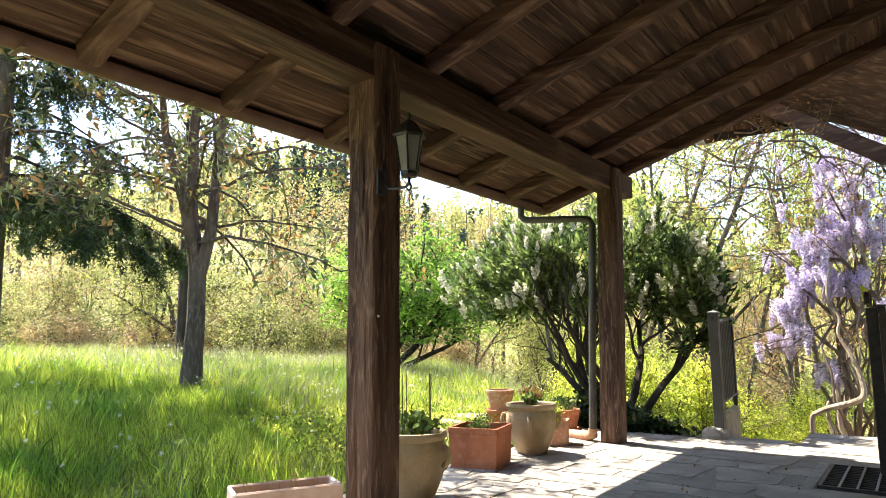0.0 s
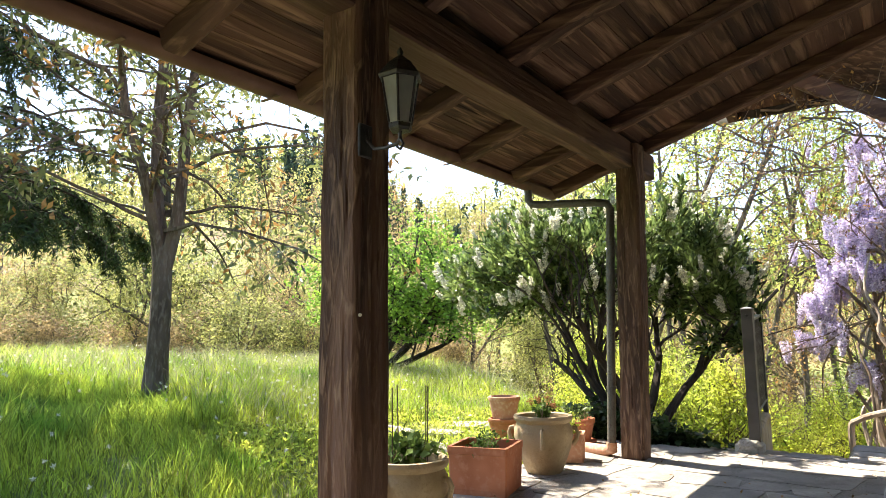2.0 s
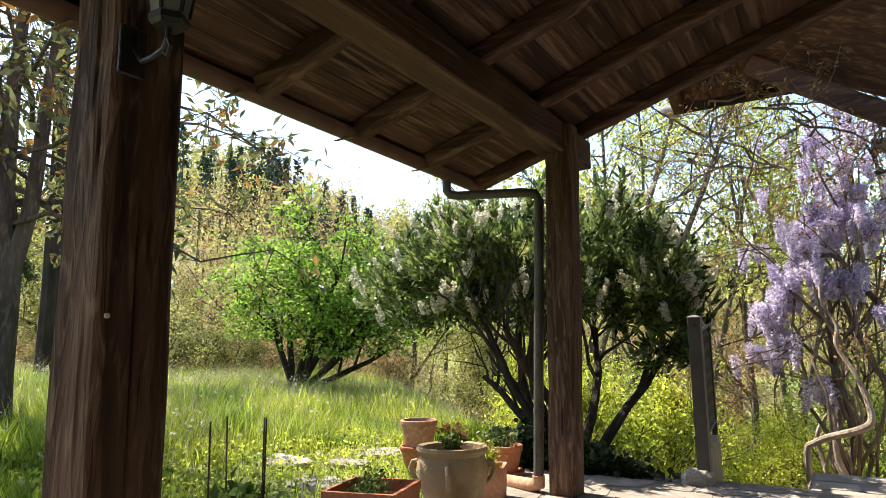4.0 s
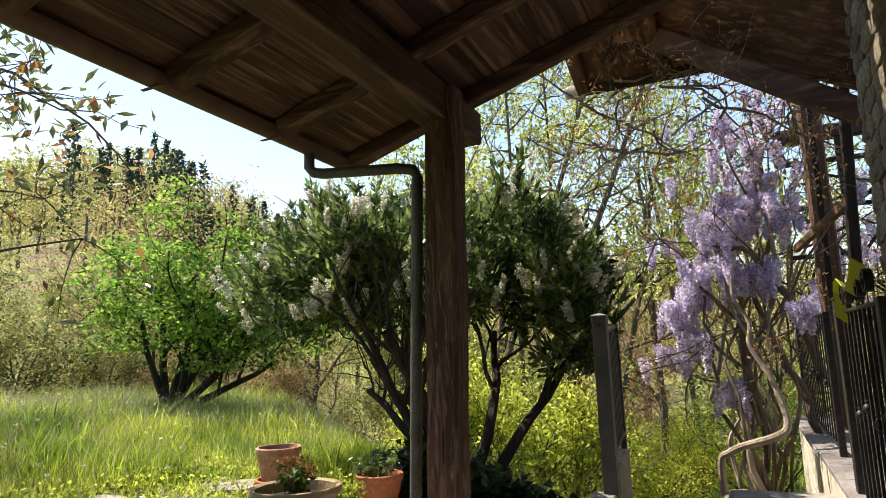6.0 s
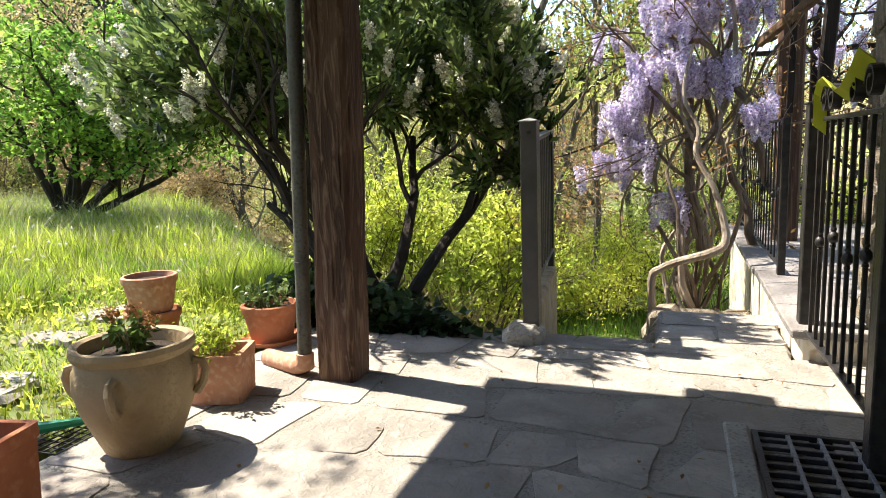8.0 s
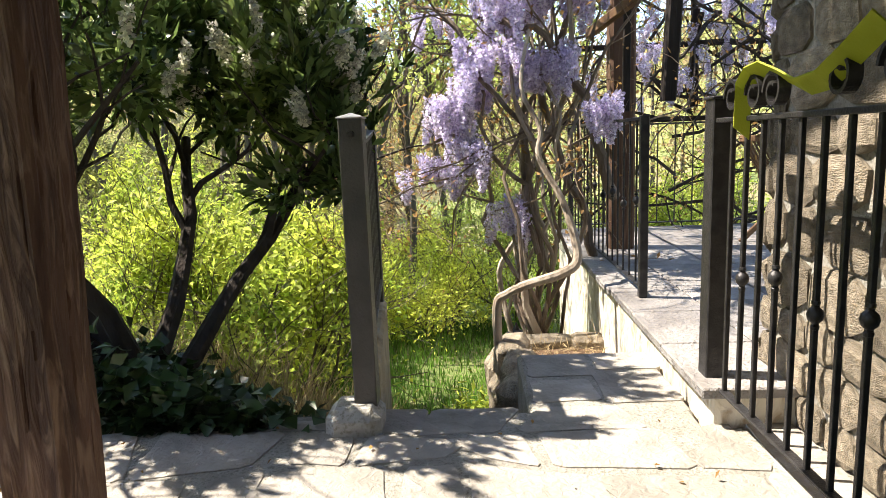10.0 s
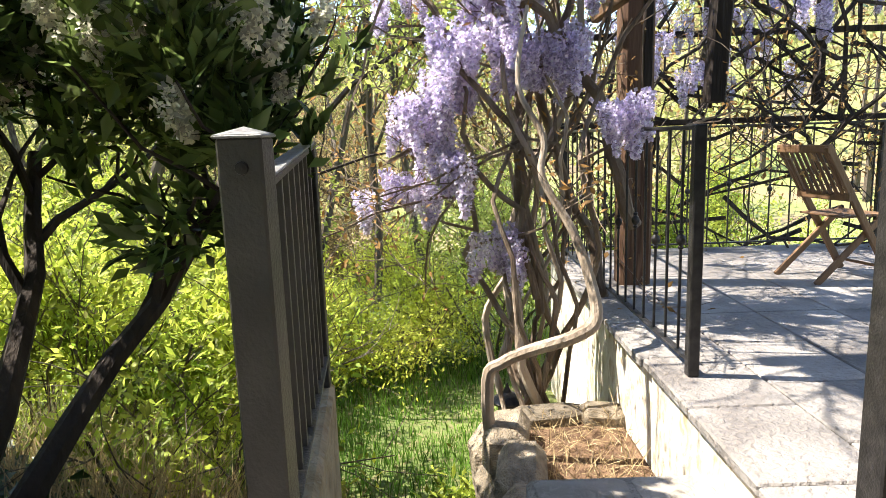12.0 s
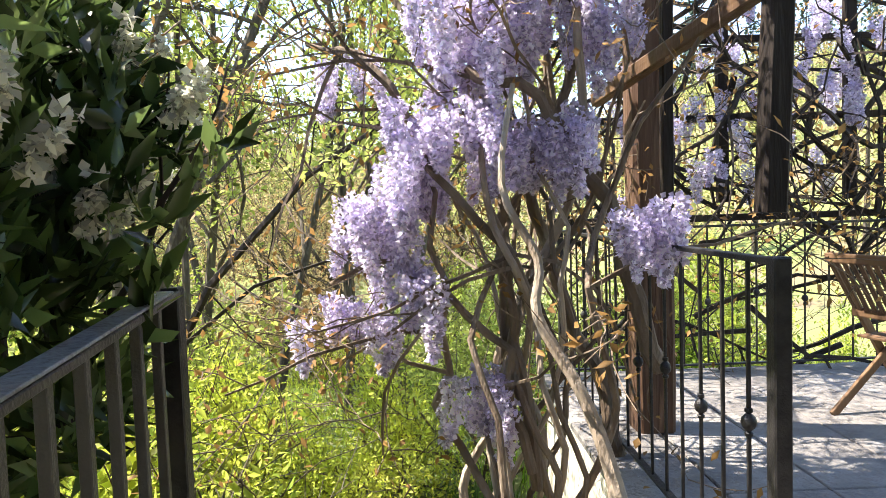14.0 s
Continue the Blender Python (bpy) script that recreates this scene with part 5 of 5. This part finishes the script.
arc = [(-0.15, 0, -0.1), (0.0, 0, 0.9), (0.21, 0, 1.67), (0.52, 0, 2.26), (1.34, 0, 3.12), (2.08, 0, 3.59), (2.6, -0.1, 3.77)]
rows, tips = [([Vector(p) for p in arc], [0.046, 0.043, 0.039, 0.035, 0.028, 0.02, 0.009])], []
rows.append(([Vector(p) for p in ((0.1, -0.1, 1.2), (0.46, -0.4, 1.88), (0.99, -0.4, 2.29), (1.54, -0.4, 2.46), (1.9, -0.4, 2.5))], [0.022, 0.02, 0.017, 0.013, 0.006]))
for k in range(12):
    q = 1.5 + k * 0.36
    i = int(q)
    a = Vector(arc[i]).lerp(Vector(arc[i + 1]), q - i)
    grow(a, (rng.normal() * 0.7, rng.normal() * 0.7, 0.7 * rng.normal()), 0.8, 0.009, 1, 3, 0.3, 0.7, 0.05, 4, 0.6, 300 + k, rows, tips)
part("trunk", limbs(rows, 6), BARK_DARK, lean, "", True)
part("leaves", leaves("leaves", around(tips, 900, 0.08), 0.085, 0.045, LF_YELLOW, 0.2, 0.6), LF_YELLOW, lean)


# woodland edge round the lawn and far woods on the hills
wood = [tree("woodland_tree", "spring woodland tree with thin yellow-green foliage", gz_at(-10.0, 16.5), 4.0, 0.11, BARK, LF_WOOD, 7000, 0.115, 0.6, 3, 5, 0.75, 0.15, (0.05, 0, 1), 101, 0.3, 0.2, 0.2),
        tree("woodland_tree", "leafless brownish woodland tree with budding twigs", gz_at(-14.5, 13.0), 4.2, 0.11, BARK, LF_FARBROWN, 4500, 0.10, 0.5, 3, 5, 0.75, 0.2, (0, 0, 1), 102, 0.3, 0.2, 0.2),
        tree("woodland_tree", "light green woodland tree at the edge of the lawn", gz_at(-17.0, 9.0), 3.6, 0.10, BARK, LF_WOOD, 7000, 0.115, 0.6, 3, 5, 0.8, 0.1, (0, 0.05, 1), 103, 0.32, 0.2, 0.15)]
for i in range(34):
    az = radians(-82 + 90 * (i + rng.uniform(0, 1)) / 34)
    d = rng.uniform(18, 31)
    x, y = d * math.sin(az), d * math.cos(az)
    ob = copy_thing(wood[int(rng.choice([0, 1, 2, 0, 1]))], pose(*gz_at(x, y), 0, 0, rng.uniform(0, 360)))
    sc = rng.uniform(0.45, 0.75) if az < -0.45 else rng.uniform(0.6, 1.05)
    ob.scale = (sc, sc, sc)
for i in range(24):
    az = radians(-84 + 84 * (i + rng.uniform(0, 1)) / 24)
    d = rng.uniform(15.5, 24)
    x, y = d * math.sin(az), d * math.cos(az)
    ob = copy_thing(ring[i % 2], pose(*gz_at(x, y), 0, 0, rng.uniform(0, 360)))
    sc = rng.uniform(0.6, 1.35)
    ob.scale = (sc * 1.2, sc * 1.2, sc)


def far_wood(name, label, mat, count, per, tall, wide, size, pointed, near, far, west=-95, east=60):
    pts, trunks = [], Shape()
    for i in range(count):
        az, d = rng.uniform(radians(west), radians(east)), rng.uniform(near, far)
        x, y = d * math.sin(az), d * math.cos(az)
        z, h = float(land(x, y)), tall * rng.uniform(0.7, 1.3)
        u = rng.uniform(0.15, 1, per)
        w = wide * ((1.05 - u) if pointed else np.sqrt(np.clip(1 - (2 * u - 1.1) ** 2, 0.05, 1)))
        a = rng.uniform(0, math.tau, per)
        q = np.sqrt(rng.uniform(0.1, 1, per)) * w * rng.uniform(0.7, 1.15, per)
        pts.append(np.stack([x + q * np.cos(a), y + q * np.sin(a), z + h * u], -1))
        trunks.tube([(x, y, z - 0.3), (x + rng.normal() * 0.3, y, z + h * 0.8)], [0.16, 0.05], 4, False)
    solid(name, leaves(name, np.concatenate(pts), size, size * 0.7, mat, 0.1, 0.3), mat, label, "woods", "stuff")
    solid(name + "_trunks", trunks, BARK, "thin grey trunks of the far woods", "woods", "stuff")


far_wood("spring_woods", "spring woods on the far hillside, haze mixed into their pale green", LF_FAR, 460, 420, 5.6, 2.4, 0.25, False, 30, 125)
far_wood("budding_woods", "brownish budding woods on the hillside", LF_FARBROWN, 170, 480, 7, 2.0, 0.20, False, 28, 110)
far_wood("conifer_woods", "dark conifers on the far hilltop", LF_FARDARK, 60, 220, 10, 1.9, 0.6, True, 60, 115)
# Ivy-clad trunks, shaped here as narrow pointed crowns.
far_wood("hillside_ivied_trees", "clump of dark ivy-clad trees half way up the hill", LF_FARDARK, 34, 330, 9.0, 1.35, 0.42, True, 58, 72, -52, -36)
far_wood("hilltop_woods", "woods along the hilltop, haze mixed into their pale green", LF_FAR, 230, 230, 9, 2.6, 0.5, False, 84, 122, -72, -12)


# ---- wisteria ----
wis = thing("wisteria", "old wisteria with twisted stems and lilac flower clusters", "climber", (0, 0, 0))
s = Shape()
loop = [(1.60, 6.45, -0.55), (1.58, 6.42, 0.02), (1.66, 6.4, 0.13), (1.80, 6.38, 0.20), (2.05, 6.36, 0.28), (2.17, 6.38, 0.37), (2.15, 6.45, 0.58), (2.07, 6.55, 0.84), (1.93, 6.68, 1.12), (1.95, 6.75, 1.34), (1.82, 6.85, 1.65), (1.9, 7.0, 2.1)]
part("stem", Shape().tube(*flowing(loop, [0.034, 0.036, 0.033, 0.035, 0.038, 0.036, 0.03, 0.025, 0.022, 0.019, 0.016, 0.012]), 9), VINE, wis, "pale stem bent in a low loop", True)
tips = []
for k in range(16):
    r = np.random.default_rng(500 + k)
    p = Vector((r.uniform(1.76, 2.08), r.uniform(7.0, 7.5), -1.15))
    end = Vector((r.uniform(1.85, 2.8) if k % 5 else r.uniform(1.2, 1.8), r.uniform(6.9, 8.1), r.uniform(1.8, 3.9)))
    pts, ph = [], r.uniform(0, 6)
    for i in range(15):
        t = i / 14
        q = p.lerp(end, t ** 2.0) if i else p.copy()
        q.z = p.z + (end.z - p.z) * t
        pts.append(q + Vector((0.15 * math.sin(t * (8 + k % 5) + ph), 0.14 * math.cos(t * 11 + ph), 0)) + Vector(r.normal(size=3)) * 0.03)
    a = r.uniform(0.014, 0.046)
    part("stem", Shape().tube(*flowing(pts, [a * (1 - 0.6 * i / 14) for i in range(15)], 2), 7), VINE if k % 3 == 0 else VINE_BROWN, wis, "", True)
    tips += pts[8:]
ARMS = (([(2.62, 7.25, 0.75), (2.5, 7.25, 1.1), (2.38, 7.25, 1.58), (2.2, 7.25, 1.9), (1.96, 7.25, 2.17), (1.72, 7.3, 2.24)], 0.05), ([(2.0, 7.2, 0.2), (1.92, 7.2, 0.9), (1.88, 7.2, 1.35), (1.55, 7.25, 1.75), (1.2, 7.4, 2.35), (0.9, 7.6, 2.45)], 0.03),
        ([(2.55, 7.6, 0.1), (2.36, 7.6, 0.7), (2.2, 7.6, 1.15), (2.05, 7.5, 1.7), (2.3, 7.4, 2.4), (2.2, 7.4, 3.4)], 0.045), ([(1.95, 7.1, 0.3), (1.85, 7.2, 0.85), (1.6, 7.3, 1.15), (1.3, 7.35, 1.3), (1.0, 7.4, 1.2)], 0.026))
for pts, a in ARMS:
    pts = [Vector(p) for p in pts]
    fine = [pts[i].lerp(pts[i + 1], q) + Vector(rng.normal(size=3)) * 0.018 for i in range(len(pts) - 1) for q in (0, 0.33, 0.66)] + [pts[-1]]
    part("arm", Shape().tube(fine, [a * (1 - 0.6 * i / len(fine)) for i in range(len(fine))], 8), VINE_BROWN, wis, "thick dark arm of the vine", True)
    tips += fine[6:]
rows, tw = [], []
for k in range(28):
    p = tips[int(rng.integers(len(tips)))]
    grow(p, (rng.normal() * 0.8 - 0.4, rng.normal() * 0.4 + 0.2, 0.3 + rng.normal() * 0.5), 1.1, 0.014, 2, 3, 0.45, 0.7, 0.0, 5, 0.6, 700 + k, rows, tw)
for k in range(46):
    grow((rng.uniform(0.6, 3.2), rng.uniform(6.0, 9.0), rng.uniform(3.1, 4.2)), (rng.normal(), rng.normal(), rng.normal() * 0.3), 1.1, 0.016, 2, 3, 0.5, 0.7, 0.0, 5, 0.65, 900 + k, rows, tw)
vines = []
for k in range(66):
    grow((rng.uniform(2.7, 6.6), 9.6 + rng.normal() * 0.1, rng.uniform(0.3, 3.6)), (rng.normal(), rng.normal() * 0.25, rng.normal() * 0.6), 1.5, 0.028, 2, 3, 0.5, 0.7, 0.0, 5, 0.65, 800 + k, vines, tw)
part("trellis_vine", limbs(vines, 5), BARK_DARK, wis, "dark bare branches woven through the trellis")
part("twig_mass", limbs(rows, 5), VINE_BROWN, wis)
part("foliage", leaves("foliage", around(tw, 7500, 0.07), 0.058, 0.026, LF_BRONZE, 0.5, 0.5), LF_BRONZE, wis, "young bronze leaves")


def raceme(seed, ln, wide):
    g = np.random.default_rng(seed)
    n = 420
    t = g.uniform(0, 1, n)
    a = g.uniform(0, math.tau, n)
    w = wide * (1 - t) ** 0.6 * (0.55 + 0.45 * g.uniform(0, 1, n)) + 0.006
    return leaves("raceme", np.stack([w * np.cos(a), w * np.sin(a), -ln * t], -1), 0.027, 0.024, PETAL, 0.3, 0.2)


bunches = [raceme(i, ln, w) for i, (ln, w) in enumerate(((0.30, 0.062), (0.26, 0.066), (0.20, 0.06), (0.34, 0.062)))]
# centre, spread and number of the bunches
CLUSTERS = (((1.62, 7.3, 2.5), (0.12, 0.15, 0.10), 12), ((1.88, 7.3, 2.55), (0.13, 0.16, 0.12), 19), ((2.30, 7.25, 2.62), (0.12, 0.12, 0.10), 15), ((2.05, 7.3, 2.85), (0.2, 0.15, 0.12), 16), ((1.0, 7.6, 2.35), (0.03, 0.05, 0.02), 2), ((1.22, 7.5, 2.36), (0.03, 0.05, 0.02), 2),
            ((1.50, 7.3, 2.02), (0.11, 0.12, 0.07), 12), ((1.80, 7.25, 1.97), (0.12, 0.12, 0.06), 14), ((2.12, 7.2, 1.97), (0.09, 0.1, 0.06), 9), ((1.36, 7.3, 1.68), (0.08, 0.1, 0.05), 6), ((1.15, 7.35, 1.55), (0.08, 0.1, 0.06), 7), ((1.42, 7.3, 1.85), (0.08, 0.1, 0.05), 6),
            ((1.38, 7.3, 1.30), (0.08, 0.1, 0.05), 7), ((1.26, 7.35, 1.08), (0.05, 0.08, 0.03), 3), ((1.05, 7.4, 1.14), (0.06, 0.08, 0.03), 3), ((0.78, 7.5, 1.02), (0.03, 0.05, 0.02), 1), ((1.72, 7.2, 0.72), (0.10, 0.08, 0.05), 8),
            ((2.46, 6.8, 1.52), (0.09, 0.06, 0.04), 8), ((2.1, 7.4, 3.15), (0.26, 0.25, 0.25), 24), ((2.15, 7.4, 3.75), (0.3, 0.3, 0.15), 14), ((2.9, 8.6, 1.75), (0.08, 0.1, 0.12), 4), ((4.7, 9.6, 2.75), (1.1, 0.15, 0.42), 90), ((3.6, 9.4, 2.1), (0.25, 0.12, 0.2), 7))
for (cx, cy, cz), (sx, sy, sz), n in CLUSTERS:
    for k in range(n):
        ob = part("raceme", bunches[int(rng.integers(4))], PETAL, wis)
        ob.matrix_basis = pose(cx + rng.normal() * sx, cy + rng.normal() * sy, cz + rng.normal() * sz, rng.uniform(-12, 12), rng.uniform(-12, 12), rng.uniform(0, 360)) @ Matrix.Scale(rng.uniform(0.75, 1.2), 4)


# ---- grass ----
def grass(name, label, x, y, height, width, mat, lean=0.45):
    n = len(x)
    z = land(x, y) - 0.01
    a = rng.uniform(0, math.tau, n)
    h = height * rng.uniform(0.45, 1.25, n) * (0.95 + 0.4 * np.sin(x * 1.9 + 2 * np.sin(y * 0.9)) * np.sin(y * 1.6 + np.cos(x * 1.1))) * np.where((x > -3.1) & (y > 0.8) & (y < 4.8), 0.55, 1.0)
    w = width * rng.uniform(0.7, 1.3, n)
    b = rng.uniform(0, math.tau, n)
    ln = lean * h * rng.uniform(0.2, 1.2, n)
    base = np.stack([x, y, z], -1)
    side = np.stack([np.cos(a) * w / 2, np.sin(a) * w / 2, 0 * a], -1)
    bend = np.stack([np.cos(b) * ln, np.sin(b) * ln, 0 * a], -1)
    up = np.stack([0 * a, 0 * a, h], -1)
    v = np.stack([base - side, base + side, base + up * 0.6 + bend * 0.35 + side * 0.7, base + up * 0.6 + bend * 0.35 - side * 0.7, base + up + bend], 1)
    k = np.arange(n)[:, None] * 5
    f = np.concatenate([k + [[0, 1, 2]], k + [[0, 2, 3]], k + [[3, 2, 4]]])
    return solid(name, mesh_of(name, v.reshape(-1, 3), f, mat), mat, label, "grass", "stuff")


def lawn_spots(n, x0, x1, y0, y1):
    x, y = rng.uniform(x0, x1, n), rng.uniform(y0, y1, n)
    keep = ((x < -0.85) | (y > 4.75)) & ~((x > 0.7) & (y < 5.6)) & ~((x > 2.3) & (y < 9.6)) & ~((x > 1.5) & (y < 7.0))
    clump = 0.5 + 0.5 * np.sin(x * 2.1 + np.sin(y * 1.7) * 2) * np.sin(y * 2.3 + np.cos(x * 1.3) * 2)
    keep &= rng.uniform(0, 1, n) < 0.45 + 0.55 * clump
    bare = (x > -2.9) & (x < -0.85) & (y > 2.0) & (y < 4.6)
    keep &= ~bare | (rng.uniform(0, 1, n) < 0.3)
    return x[keep], y[keep]


x, y = lawn_spots(195000, -7.5, -0.8, -2.5, 8.0)
grass("lawn_grass", "tall bright green meadow grass beside the porch", x, y, 0.21, 0.0065, GRASS, 0.8)
x, y = lawn_spots(110000, -17, 9, -4, 18)
keep = ~((x > -0.1) & (x < 2.3) & (y > 5.5) & (y < 10.8))
x, y = x[keep], y[keep]
grass("meadow_grass", "tall meadow grass at the edge of the woods", x, y, 0.30, 0.014, GRASS, 0.7)
x, y = lawn_spots(19000, -11, -2.0, 1.5, 10)
grass("seed_grass", "pale feathery grass heads over the lawn", x, y, 0.40, 0.006, SEEDS, 1.0)
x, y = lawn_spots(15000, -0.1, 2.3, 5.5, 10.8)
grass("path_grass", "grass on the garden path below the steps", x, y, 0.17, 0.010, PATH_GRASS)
x, y = rng.uniform(-1.1, 0.75, 2600), rng.uniform(5.6, 7.0, 2600)
grass("dry_stalks", "dry brown stalks under the laurel on the bank", x, y, 0.6, 0.009, DRY, 0.6)
x, y = lawn_spots(15000, -3.2, -0.75, 0.8, 4.9)
lawn_weeds = np.stack([x, y, land(x, y) + np.abs(rng.normal(size=len(x))) * 0.05 + 0.02], -1)
solid("weeds", leaves("weeds", lawn_weeds, 0.05, 0.03, LF_BUSH, -0.2, 0.8), LF_BUSH, "low leafy weeds along the patio edge", "weeds", "stuff")
q = np.stack([rng.uniform(1.84, 2.38, 900), rng.uniform(5.5, 6.75, 900), -0.41 + np.abs(rng.normal(size=900)) * 0.03], -1)
solid("dry_litter", leaves("dry_litter", q, 0.13, 0.006, DRY, 0.0, 1.2), DRY, "dry needles and twigs scattered on the bed", "litter", "stuff")
fern = thing("low_fern", "small bright green fern below the bed wall", "plant", gz_at(1.45, 6.9))
part("foliage", leaves("foliage", rng.normal(size=(500, 3)) * np.array([0.16, 0.16, 0.1]) + np.array([0, 0, 0.2]), 0.09, 0.03, LF_BUSH, 0.1, 0.8), LF_BUSH, fern)
x, y = lawn_spots(420, -9, -1.5, -1.5, 8)
heads = np.repeat(np.stack([x, y, land(x, y) + rng.uniform(0.2, 0.36, len(x))], -1), 26, axis=0)
solid("dandelion_clocks", leaves("dandelion_clocks", heads, 0.022, 0.006, WHITE_SPIKE, 0.0, 0.1), WHITE_SPIKE, "pale round dandelion clocks in the meadow grass", "flowers", "stuff")
q = np.stack([rng.uniform(-0.6, 2.4, 90), rng.uniform(1.0, 4.5, 90), np.full(90, 0.012)], -1)
solid("fallen_leaves", leaves("fallen_leaves", q, 0.03, 0.018, LF_BRONZE, 0.0, 3.0, 0.25), LF_BRONZE, "small dry leaves scattered on the flagstones", "leaves", "stuff")
